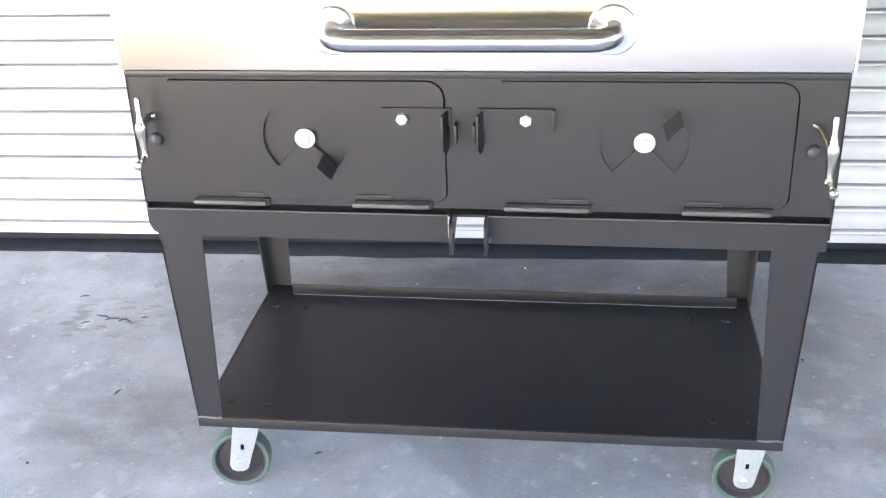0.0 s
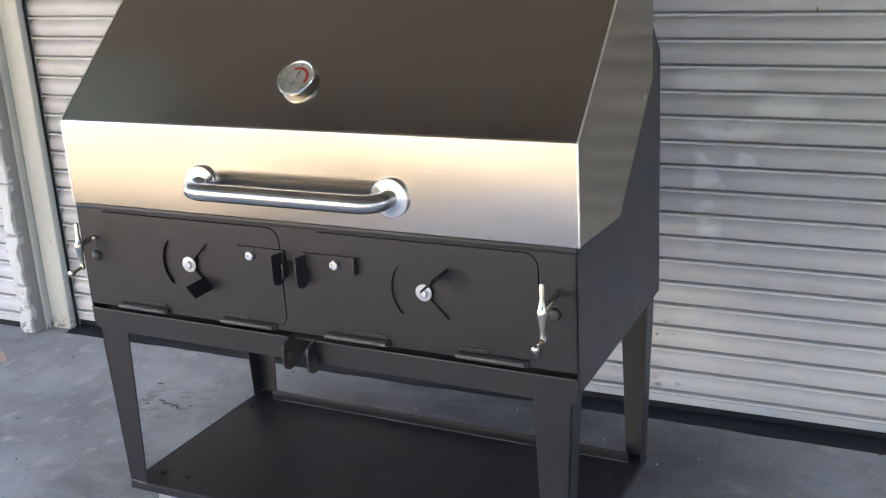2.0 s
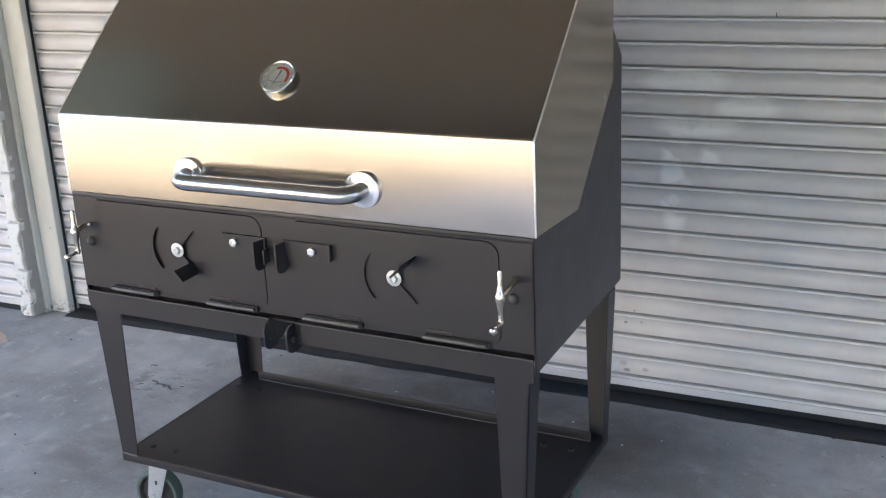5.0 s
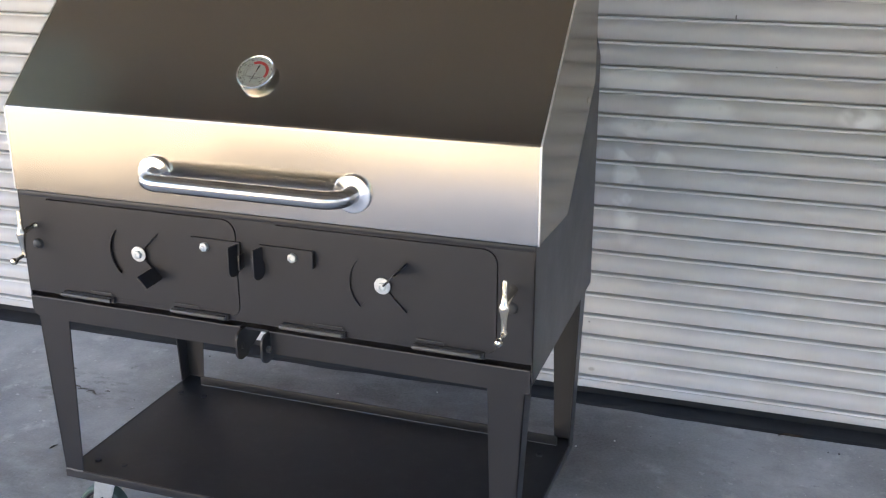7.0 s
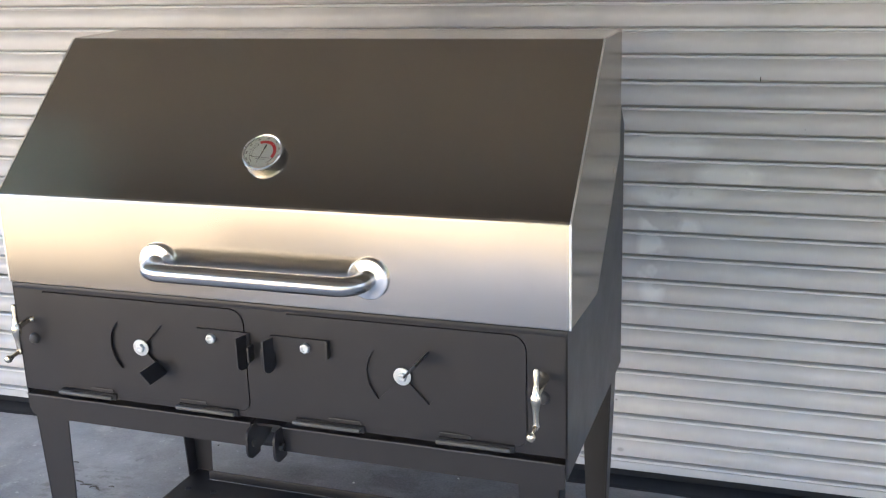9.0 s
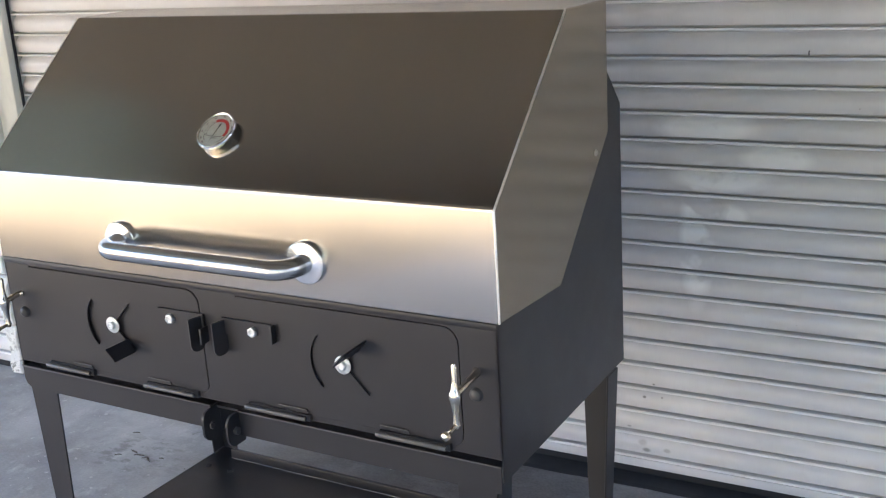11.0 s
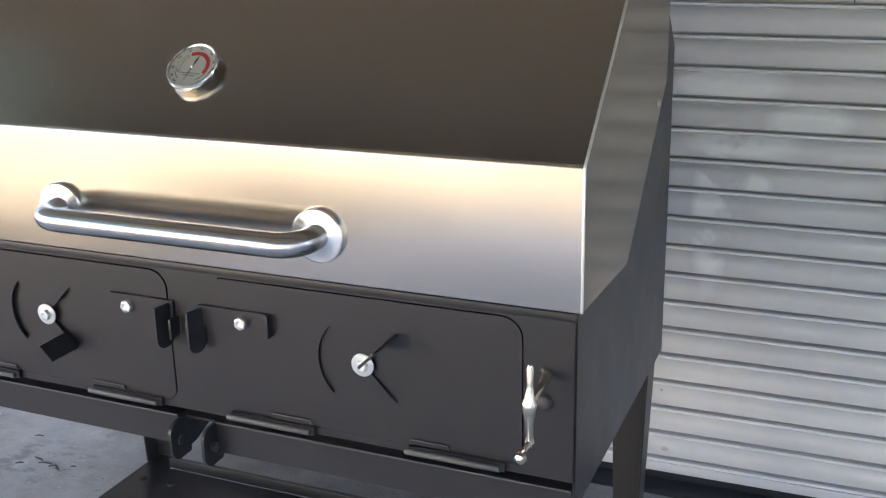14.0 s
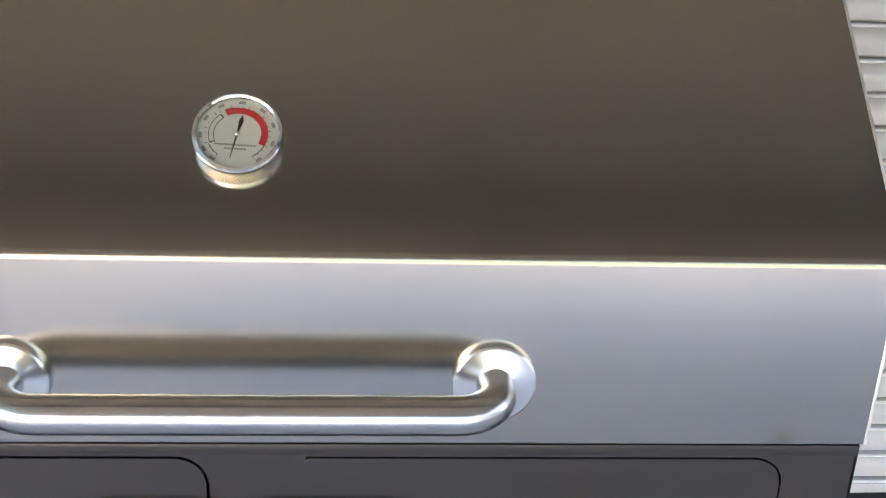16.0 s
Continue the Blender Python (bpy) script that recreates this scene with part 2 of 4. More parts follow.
# bare weld steel, also the pale bead that paints the upstand's edge light
WELD_EDGE_LIGHT = plain_rough("bare_weld_and_edge_light", (0.16, 0.16, 0.165), (0.08, 0.08, 0.085), 0.45, 25, 0.1)
# paler than the black paint: highlight colour for hinge and rail edges
HIGHLIGHT = plain_rough("painted_highlight_edge", (0.10, 0.097, 0.094), (0.06, 0.058, 0.057), 0.35, 40, 0.1)
CRANK = chrome("nickel_crank", (0.70, 0.63, 0.52), 0.17)
DARKBALL = plain_rough("dark_cast_iron", (0.035, 0.032, 0.032), (0.06, 0.055, 0.052), 0.4, 40, 0.1)
CHROME = chrome("chrome_bezel", (0.86, 0.86, 0.86), 0.08)
DIAL = plain_rough("dial_face", (0.66, 0.70, 0.67), (0.58, 0.62, 0.60), 0.45, 30, 0.0)
RED = plain_rough("dial_red", (0.62, 0.035, 0.045), (0.55, 0.03, 0.04), 0.45, 30, 0.0)
INK = plain_rough("dial_ink", (0.035, 0.035, 0.037), (0.05, 0.05, 0.05), 0.5, 30, 0.0)
GREY_INK = plain_rough("dial_grey_ink", (0.2, 0.2, 0.2), (0.26, 0.26, 0.26), 0.5, 30, 0.0)
GREEN = plain_rough("green_polyurethane", (0.055, 0.088, 0.072), (0.105, 0.145, 0.12), 0.55, 45, 0.1)
HUB = plain_rough("dark_wheel_hub", (0.02, 0.018, 0.022), (0.05, 0.044, 0.045), 0.5, 40, 0.1)
CONCRETE = concrete()
SHUTTER = shutter_paint()
# lighter than the slats: the lip's highlight is put into its colour
SHUTTER_LIP = plain_rough("highlight_shutter_lip", (0.84, 0.84, 0.82), (0.74, 0.74, 0.72), 0.3, 6, 0.05)
# darker than the slats: grime and groove shade in one colour
JOINT = plain_rough("grime_and_shade_joint", (0.44, 0.435, 0.435), (0.54, 0.535, 0.535), 0.8, 30, 0.1)
# rubber of the seals, also the black of the added shade strips
NEAR_BLACK = plain_rough("rubber_and_shade_black", (0.0055, 0.007, 0.0105), (0.010, 0.012, 0.017), 0.65, 12)
JAMB = painted("cream_jamb_paint", (0.63, 0.64, 0.60), foot=0.07)
BLOCK = painted("painted_block", (0.70, 0.71, 0.70), (0.3, 0.29, 0.27), 0.7, 14, chips=0.33, foot=0.25)
MORTAR = plain_rough("grey_mortar", (0.42, 0.41, 0.39), (0.3, 0.29, 0.28), 0.9, 30, 0.4)
SOFFIT = plain_rough("brown_soffit_boards", (0.315, 0.283, 0.223), (0.37, 0.33, 0.264), 0.7, 5)
# tone chosen for the greenish sheen that the lid reflects
SHEEN_BOARDS = plain_rough("green_sheen_boards", (0.33, 0.42, 0.385), (0.37, 0.46, 0.425), 0.7, 5)
SOFFIT_PALE = plain_rough("pale_soffit_boards", (0.33, 0.295, 0.232), (0.38, 0.34, 0.27), 0.7, 5)
DARKBEAM = plain_rough("dark_beam", (0.07, 0.06, 0.05), (0.1, 0.086, 0.07), 0.7, 6)
RENDER_WALL = plain_rough("building_wall", (0.5, 0.47, 0.41), (0.44, 0.41, 0.36), 0.85, 3)
EARTH = plain_rough("brown_bare_ground", (0.48, 0.35, 0.26), (0.56, 0.43, 0.34), 0.95, 14, 0.4)
YARD = plain_rough("pale_sandy_yard", (0.115, 0.094, 0.066), (0.095, 0.078, 0.055), 0.95, 2.5, 0.3)
BOUNCE_WALL = plain_rough("cream_bounce_wall", (0.34, 0.29, 0.22), (0.30, 0.26, 0.20), 0.9, 2)
SKY_BLOCK = plain_rough("dark_green_boards", (0.05, 0.062, 0.042), (0.07, 0.085, 0.058), 0.9, 3, 0.3)
LEAF = plain_rough("dry_leaf", (0.045, 0.03, 0.022), (0.09, 0.06, 0.04), 0.8, 60, 0.3)
SHRED = plain_rough("dry_leaf_shred", (0.11, 0.10, 0.085), (0.17, 0.155, 0.135), 0.85, 60, 0.3)
GRIT = plain_rough("dark_grit", (0.05, 0.047, 0.045), (0.09, 0.085, 0.08), 0.9, 80, 0.3)
PALE = plain_rough("pale_grit", (0.6, 0.58, 0.55), (0.5, 0.48, 0.45), 0.9, 80, 0.3)
GLASS = material("dial_glass", (1, 1, 1), 0.03)
bsdf(GLASS).inputs["Transmission Weight"].default_value = 1.0
bsdf(GLASS).inputs["IOR"].default_value = 1.45

# ---- mesh helpers ----


def box(bm, x0, x1, y0, y1, z0, z1, r=0.0, seg=2):
    """A box, its edges rounded by r."""
    tmp = bmesh.new()
    bmesh.ops.create_cube(tmp, size=1, matrix=Matrix.LocRotScale(((x0 + x1) / 2, (y0 + y1) / 2, (z0 + z1) / 2), None, (abs(x1 - x0), abs(y1 - y0), abs(z1 - z0))))
    if r:
        bmesh.ops.bevel(tmp, geom=tmp.edges[:], offset=r, segments=seg, profile=0.5, affect="EDGES")
    join(bm, tmp)


def join(bm, other, m=None):
    """Adds the mesh of other, turned by m, to bm."""
    if m is not None:
        bmesh.ops.transform(other, matrix=m, verts=other.verts[:])
    me = bpy.data.meshes.new("tmp")
    other.to_mesh(me)
    bm.from_mesh(me)
    bpy.data.meshes.remove(me)
    other.free()


def plate(outline, holes=(), thick=0.004, r=0.0):
    """A sheet in the xz plane, from y = 0 (front) to y = thick, with holes."""
    bm = bmesh.new()
    edges = []
    for loop in (outline, *holes):
        vs = [bm.verts.new((x, 0, z)) for x, z in loop]
        edges += [bm.edges.new((vs[i], vs[(i + 1) % len(vs)])) for i in range(len(vs))]
    bmesh.ops.triangle_fill(bm, use_beauty=True, use_dissolve=False, edges=edges, normal=(0, -1, 0))
    back = bmesh.ops.extrude_face_region(bm, geom=bm.faces[:])
    bmesh.ops.translate(bm, vec=(0, thick, 0), verts=[g for g in back["geom"] if isinstance(g, bmesh.types.BMVert)])
    bmesh.ops.recalc_face_normals(bm, faces=bm.faces[:])
    if r:
        sharp = [e for e in bm.edges if len(e.link_faces) == 2 and e.calc_face_angle(0) > 1.0]
        bmesh.ops.bevel(bm, geom=sharp, offset=r, segments=1, profile=0.5, affect="EDGES", clamp_overlap=True)
    return bm


def rounded(x0, x1, z0, z1, radii, n=7):
    """A rectangle with a radius for each corner: lower left, lower right, upper right, upper left."""
    pts = []
    for (cx, cz, sx, sz, a0), r in zip(((x0, z0, 1, 1, 180), (x1, z0, -1, 1, 270), (x1, z1, -1, -1, 0), (x0, z1, 1, -1, 90)), radii):
        if r <= 0:
            pts.append((cx, cz))
            continue
        for i in range(n + 1):
            a = radians(a0 + 90 * i / n)
            pts.append((cx + sx * r + r * math.cos(a), cz + sz * r + r * math.sin(a)))
    return pts


def sector(cx, cz, r0, r1, a0, a1, n=14):
    arc = lambda r, a, b: [(cx + r * math.cos(radians(a + (b - a) * i / n)), cz + r * math.sin(radians(a + (b - a) * i / n))) for i in range(n + 1)]
    return arc(r1, a0, a1) + arc(r0, a1, a0)


def lathe(profile, n=40):
    """A turned body about the z axis from (radius, height) pairs."""
    bm = bmesh.new()
    rings = []
    for r, z in profile:
        rings.append([bm.verts.new((0, 0, z))] if r < 1e-6 else [bm.verts.new((r * math.cos(2 * math.pi * i / n), r * math.sin(2 * math.pi * i / n), z)) for i in range(n)])
    for a, b in zip(rings, rings[1:]):
        for i in range(n):
            j = (i + 1) % n
            if len(a) == 1 and len(b) > 1:
                bm.faces.new((a[0], b[i], b[j]))
            elif len(b) == 1 and len(a) > 1:
                bm.faces.new((a[i], b[0], a[j]))
            elif len(a) > 1:
                bm.faces.new((a[i], b[i], b[j], a[j]))
    bmesh.ops.recalc_face_normals(bm, faces=bm.faces[:])
    return bm


def tube(points, radius, n=20, cap=True):
    """A round bar along a line of points; radius is a number or one for each point."""
    bm = bmesh.new()
    pts = [Vector(p) for p in points]
    rs = radius if isinstance(radius, (list, tuple)) else [radius] * len(pts)
    rings, ref = [], None
    for i, p in enumerate(pts):
        d = (pts[min(i + 1, len(pts) - 1)] - pts[max(i - 1, 0)]).normalized()
        if ref is None:
            ref = d.orthogonal().normalized()
        ref = (ref - d * ref.dot(d)).normalized()
        side = d.cross(ref)
        rings.append([bm.verts.new(p + rs[i] * (math.cos(2 * math.pi * k / n) * ref + math.sin(2 * math.pi * k / n) * side)) for k in range(n)])
    for a, b in zip(rings, rings[1:]):
        for k in range(n):
            bm.faces.new((a[k], a[(k + 1) % n], b[(k + 1) % n], b[k]))
    if cap:
        bm.faces.new(rings[0][::-1])
        bm.faces.new(rings[-1])
    bmesh.ops.recalc_face_normals(bm, faces=bm.faces[:])
    return bm


def brush_uv(bm, axis=0):
    """UVs whose u runs along the brushing."""
    uv = bm.loops.layers.uv.new("brush")
    for f in bm.faces:
        for lp in f.loops:
            c = lp.vert.co
            lp[uv].uv = (c.x, c.z + 0.37 * c.y) if axis == 0 else (c.y, c.z + 0.11 * c.x)


def part(name, bm, mat, parent=None, label="", smooth=28, m=None):
    """Links a bmesh as one mesh object under a thing or a part."""
    me = bpy.data.meshes.new(name)
    bm.to_mesh(me)
    bm.free()
    me.materials.append(mat)
    if smooth:
        me.shade_smooth()
        me.set_sharp_from_angle(angle=radians(smooth))
    ob = new(name, me)
    if parent is not None:
        ob.parent = parent
    if m is not None:
        ob.matrix_basis = m
    return tagged(ob, label)


SHIFT = Matrix.Translation

# ---- the ground and the building ----

WALL_Y = 1.18
bm = bmesh.new()
xs = [-60, -20, -8, -4, -2.2, 0, 2, 4, 8, 20, 60]
ys = [-60, -20, -8, -4, -2, 0, 1.4, 6, 30, 60]
grid = [[bm.verts.new((x, y, 0)) for x in xs] for y in ys]
for i in range(len(ys) - 1):
    for j in range(len(xs) - 1):
        bm.faces.new((grid[i][j], grid[i][j + 1], grid[i + 1][j + 1], grid[i + 1][j]))
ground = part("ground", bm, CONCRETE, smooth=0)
tagged(ground, "worn grey concrete apron with stains and specks", "ground", kind="structure")

# pale dry yard in the sun, beyond the building's shade
bm = bmesh.new()
yard = [bm.verts.new((x, y, 0.004)) for x, y in ((-60, -60), (60, -60), (60, -4.5), (-1.3, -4.5), (-1.5, -2.7), (-2.6, -1.8), (-60, -1.8))]
bm.faces.new(yard)
tagged(part("yard", bm, YARD, smooth=0), "pale dry sandy yard in the sun", "yard", kind="structure")

# added dark strip, stands for the shade on the ground under the shutters
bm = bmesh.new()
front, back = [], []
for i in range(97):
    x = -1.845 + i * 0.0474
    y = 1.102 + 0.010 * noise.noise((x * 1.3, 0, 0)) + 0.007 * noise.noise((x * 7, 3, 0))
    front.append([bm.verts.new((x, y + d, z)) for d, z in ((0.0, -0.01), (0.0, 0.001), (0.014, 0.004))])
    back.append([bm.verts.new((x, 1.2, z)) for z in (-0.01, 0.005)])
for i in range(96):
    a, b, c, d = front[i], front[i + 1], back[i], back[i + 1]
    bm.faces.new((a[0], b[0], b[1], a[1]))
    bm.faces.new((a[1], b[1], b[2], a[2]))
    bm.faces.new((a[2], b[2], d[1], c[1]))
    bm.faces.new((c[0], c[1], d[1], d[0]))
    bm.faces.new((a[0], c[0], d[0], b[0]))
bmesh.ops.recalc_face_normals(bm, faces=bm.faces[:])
tagged(part("door_threshold", bm, NEAR_BLACK, smooth=0), "added dark strip for the shade under the shutter", "threshold", kind="structure")

# brown patch of earth beside the pier
bm = bmesh.new()
ring = []
for i in range(28):
    a = 2 * math.pi * i / 28
    k = 1 + 0.18 * noise.noise((math.cos(a) * 2, math.sin(a) * 2, 3.1))
    ring.append(bm.verts.new((-2.45 + 0.58 * k * math.cos(a), 0.76 + 0.22 * k * math.sin(a), 0.004)))
top = bm.verts.new((-2.45, 0.76, 0.014))
for i in range(28):
    bm.faces.new((ring[i], ring[(i + 1) % 28], top))
tagged(part("soil_patch", bm, EARTH, smooth=0), "thin brown patch of soil on the concrete by the wall", "soil", kind="structure")

PITCH, SHUT_X0, SHUT_X1, SHUT_Z0 = 0.0707, -1.845, 2.7, 0.0565


def slat_mesh(x0, x1):
    """One interlocking shutter slat: a slightly bowed face, a rolled lip below and a recessed joint above."""
    prof = [(0.0160, 0.0), (-0.0042, 0.0003), (-0.0090, 0.0016), (-0.0106, 0.0038), (-0.0092, 0.0058), (-0.0042, 0.0072), (0.0160, 0.0076), (0.0160, 0.0126), (0.0008, 0.0142)]
    for i in range(1, 9):
        u = i / 8
        prof.append((0.0008 - 0.0042 * math.sin(math.pi * u) + 0.0135 * max(0.0, u - 0.5) ** 2 / 0.25, 0.0142 + u * (PITCH - 0.0190)))
    prof += [(0.0125, PITCH - 0.0032), (0.0150, PITCH - 0.0006), (0.0165, PITCH + 0.001), (0.0165, 0.0)]
    bm = bmesh.new()
    a = [bm.verts.new((x0, y, z)) for y, z in prof]
    b = [bm.verts.new((x1, y, z)) for y, z in prof]
    for i in range(len(prof) - 1):
        bm.faces.new((a[i], b[i], b[i + 1], a[i + 1]))
    bm.faces.new((a[-1], b[-1], b[0], a[0]))
    bm.faces.new(a)
    bm.faces.new(b[::-1])
    bmesh.ops.recalc_face_normals(bm, faces=bm.faces[:])
    return bm


def shutter(name, x0, x1, wall_y, rows, label):
    bm = bmesh.new()
    box(bm, x0, x1, wall_y + 0.018, wall_y + 0.04, 0.02, SHUT_Z0 + rows * PITCH, 0.002)
    root = part(name, bm, NEAR_BLACK, smooth=0)
    tagged(root, label, "roller shutter", kind="structure")
    bm = bmesh.new()
    box(bm, x0, x1, wall_y + 0.004, wall_y + 0.016, 0.0, 0.034, 0.002)
    part("bottom_seal", bm, NEAR_BLACK, root, "dark rubber seal along the ground")
    bm = bmesh.new()
    box(bm, x0, x1, wall_y - 0.005, wall_y + 0.0175, 0.028, SHUT_Z0 - 0.003, 0.002, 2)
    part("bottom_bar", bm, SHUTTER, root, "white steel bottom bar")
    first = part("slat", slat_mesh(x0, x1), SHUTTER, root, m=SHIFT((0, wall_y, SHUT_Z0)))
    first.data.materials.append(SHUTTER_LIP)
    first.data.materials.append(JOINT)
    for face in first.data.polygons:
        # lip faces take the lighter highlight colour
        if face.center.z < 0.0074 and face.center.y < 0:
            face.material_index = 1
        # recess faces take the grime and shade colour
        elif face.center.y > 0.0055 and 0.001 < face.center.z < 0.03:
            face.material_index = 2
    for i in range(1, rows):
        ob = new("slat", first.data)
        ob.parent = root
        ob.matrix_basis = SHIFT((0.0012 * math.sin(i * 2.7), wall_y + 0.0007 * math.sin(i * 1.9), SHUT_Z0 + i * PITCH))
    return root


shutter("shutter_door_1", SHUT_X0, SHUT_X1, WALL_Y, 42, "white painted steel roller shutter, closed, scuffed and wiped in places")
shutter("shutter_door_2", -4.9, -2.02, 1.085, 42, "white painted steel roller shutter of the next bay, closed")

# cream jamb: a boxed post with a narrower flange beside it
bm = bmesh.new()
box(bm, -1.940, -1.846, 1.130, WALL_Y + 0.05, 0, 3.09, 0.006, 3)
box(bm, -1.955, -1.9405, 1.105, WALL_Y + 0.05, 0, 3.0, 0.003, 2)
post = part("door_jamb", bm, JAMB, smooth=20)
tagged(post, "cream painted steel jamb beside the shutter, chipped at its foot", "jamb", kind="structure")

# thin dark strip added as the recess shade at the slats' ends
bm = bmesh.new()
box(bm, -1.8455, -1.841, 1.158, 1.170, 0.0, 3.0, 0.001, 1)
part("guide_channel", bm, NEAR_BLACK, post, "thin dark strip for the shade where the slats meet the jamb")

# pier of painted blocks, ragged at its outer edge
pier_bm = bmesh.new()
box(pier_bm, -2.010, -1.956, 1.055, WALL_Y + 0.06, 0, 3.0, 0.004)
pier = part("wall_pier", pier_bm, MORTAR)
tagged(pier, "narrow pier of white painted blocks between two shutters", "pier", kind="structure")
rnd = random.Random(4)
for i in range(15):
    jut = 0.034 * rnd.random() ** 1.5
    x0, x1, z0, z1 = -2.010 - jut, -1.958, i * 0.2 + 0.004, i * 0.2 + 0.194
    ring = []
    for k in range(40):
        u = k / 10
        x, z = ((x0 + (x1 - x0) * u, z0), (x1, z0 + (z1 - z0) * (u - 1)), (x1 - (x1 - x0) * (u - 2), z1), (x0, z1 - (z1 - z0) * (u - 3)))[int(u)]
        ring.append((x + 0.016 * noise.noise((x * 14, z * 17, i)) + 0.005 * noise.noise((x * 60, z * 60, i)), z + 0.004 * noise.noise((z * 30, x * 30, i + 9))))
    bm = plate(ring, (), 0.03, 0.004)
    part("block", bm, BLOCK, pier, m=SHIFT((0, 1.042 + 0.005 * rnd.random(), 0)))
bm = bmesh.new()
box(bm, SHUT_X1 + 0.002, SHUT_X1 + 0.1, 1.09, WALL_Y + 0.05, 0, 3.09, 0.006, 3)
tagged(part("door_jamb", bm, JAMB), "cream painted steel jamb beside the shutter", "jamb", kind="structure")

# the rest of the building closes the place behind the shutters
bm = bmesh.new()
box(bm, -9, -1.2, 1.27, 1.52, 0, 4.0)
# unseen tall part, its height set to shade the ground in front
box(bm, -1.2, 12, 1.27, 1.52, 0, 9.5)
box(bm, SHUT_X1 + 0.104, 12, 1.10, 1.268, 0, 3.096)
box(bm, -9, -4.904, 1.10, 1.268, 0, 3.096)
box(bm, -9, 12, 1.0, 1.268, 3.1, 4.0)
tagged(part("wall_north", bm, RENDER_WALL, smooth=0), "plain beige building wall above the shutters", "wall", kind="structure")


def soffit(x0, x1, y0, y1, mat, label):
    bm = bmesh.new()
    box(bm, x0, x1, y0, y1, 2.3, 2.42)
    n = int((y1 - 0.006 - y0) / 0.207)
    for i in range(n):
        box(bm, x0, x1, y1 - 0.006 - (i + 1) * 0.207, y1 - 0.006 - i * 0.207 - 0.009, 2.285, 2.299)
    tagged(part("ceiling", bm, mat, smooth=0), label, "canopy", kind="structure")


soffit(-1.25, 5.0, -0.43, 0.996, SOFFIT, "brown boarded soffit of the canopy over the doors")
# unseen outer boards and beam, added for the bands reflected in the lid
soffit(-1.25, 5.0, -2.75, -0.432, SOFFIT_PALE, "unseen outer soffit boards, toned for the lid's reflection")
bm = bmesh.new()
box(bm, -1.25, 5.0, -0.39, -0.25, 2.2, 2.284, 0.004)
tagged(part("ceiling_beam", bm, DARKBEAM, smooth=0), "unseen dark beam added for the dark band reflected in the lid", "beam", kind="structure")
# unseen board, hung low to darken the upper slats
bm = bmesh.new()
box(bm, -1.25, 5.0, -2.82, -2.752, 1.92, 2.43, 0.004)
tagged(part("ceiling_fascia", bm, DARKBEAM, smooth=0), "unseen dark board added to keep sky light off the upper slats", "fascia", kind="structure")
# unseen green-grey boards, added to colour the lid's reflection at its left
soffit(-2.3, -1.252, -2.75, 0.05, SHEEN_BOARDS, "unseen green-grey boards added for the green sheen in the lid")
soffit(-5.2, -1.252, 0.052, 0.996, SOFFIT, "brown boarded soffit along the wall")
soffit(-5.2, -2.302, -1.4, 0.05, SHEEN_BOARDS, "unseen green-grey boards over the next bay, added for the lid's sheen")

# unseen walls added to close the yard and shape its light: a sunlit pale one across it, one in shade along its other
# side
bm = bmesh.new()
box(bm, -11.5, -1.7, -8.4, -7.6, 0, 3.8)
tagged(part("wall_south", bm, BOUNCE_WALL, smooth=0), "unseen plain cream wall across the yard, added to bounce sunlight", "wall", kind="structure")
bm = bmesh.new()
# dark wall added to cut the low sky in front of the shutters
box(bm, -3.2, 16.0, -12.4, -12.0, 0, 4.2)
tagged(part("wall_fence", bm, SKY_BLOCK, smooth=0), "unseen dark green wall added to block the low sky", "fence", kind="structure")
bm = bmesh.new()
box(bm, 7.2, 7.6, -14.0, -0.2, 0, 2.4)
tagged(part("wall_east", bm, RENDER_WALL, smooth=0), "unseen plain beige wall along the yard, in shade", "wall", kind="structure")

# ---- the grill ----

grill = new("charcoal_grill")
grill.empty_display_size = 0.2
tagged(grill, "black steel charcoal grill with brushed stainless lid on four casters", "grill")



def lid_shell():
    """Lid: folded front, slope and top with a rounded fold, and two side cheeks."""
    bm = bmesh.new()
    prof = [Vector((0, 0, Z_LID)), Vector((0, 0, Z_CREASE)), Vector((0, Y_CREST, Z_TOP)), Vector((0, Y_LIDBACK, Z_TOP)), Vector((0, Y_LIDBACK, 1.134))]

    def folded(points, radius, n=5):
        out = [points[0]]
        for a, b, c in zip(points, points[1:], points[2:]):
            u, v = (a - b).normalized(), (c - b).normalized()
            for i in range(n + 1):
                s = i / n
                out.append((b + u * radius) * (1 - s) ** 2 + 2 * b * s * (1 - s) + (b + v * radius) * s * s)
        return out + [points[-1]]

    outer = folded(prof, 0.006)
    cols = [-W + 0.0015, -0.3, 0.0, 0.3, W - 0.0015]
    rows = [[bm.verts.new((x, p.y, p.z)) for x in cols] for p in outer]
    for a, b in zip(rows, rows[1:]):
        for i in range(len(cols) - 1):
            bm.faces.new((a[i], a[i + 1], b[i + 1], b[i]))
    bmesh.ops.recalc_face_normals(bm, faces=bm.faces[:])
    if bm.faces[0].normal.y > 0:
        bmesh.ops.reverse_faces(bm, faces=bm.faces[:])
    bmesh.ops.solidify(bm, geom=bm.faces[:], thickness=0.0025)
    brush_uv(bm)
    return bm


CHEEK = [(0.0012, Z_LID), (0.0012, Z_CREASE), (Y_CREST, Z_TOP - 0.001), (Y_LIDBACK, Z_TOP - 0.001), (Y_LIDBACK - 0.003, 1.134), (0.262, 0.895)]
TURN_SIDE = Matrix(((0, -1, 0, 0), (1, 0, 0, 0), (0, 0, 1, 0), (0, 0, 0, 1)))     # a sheet's x becomes world y


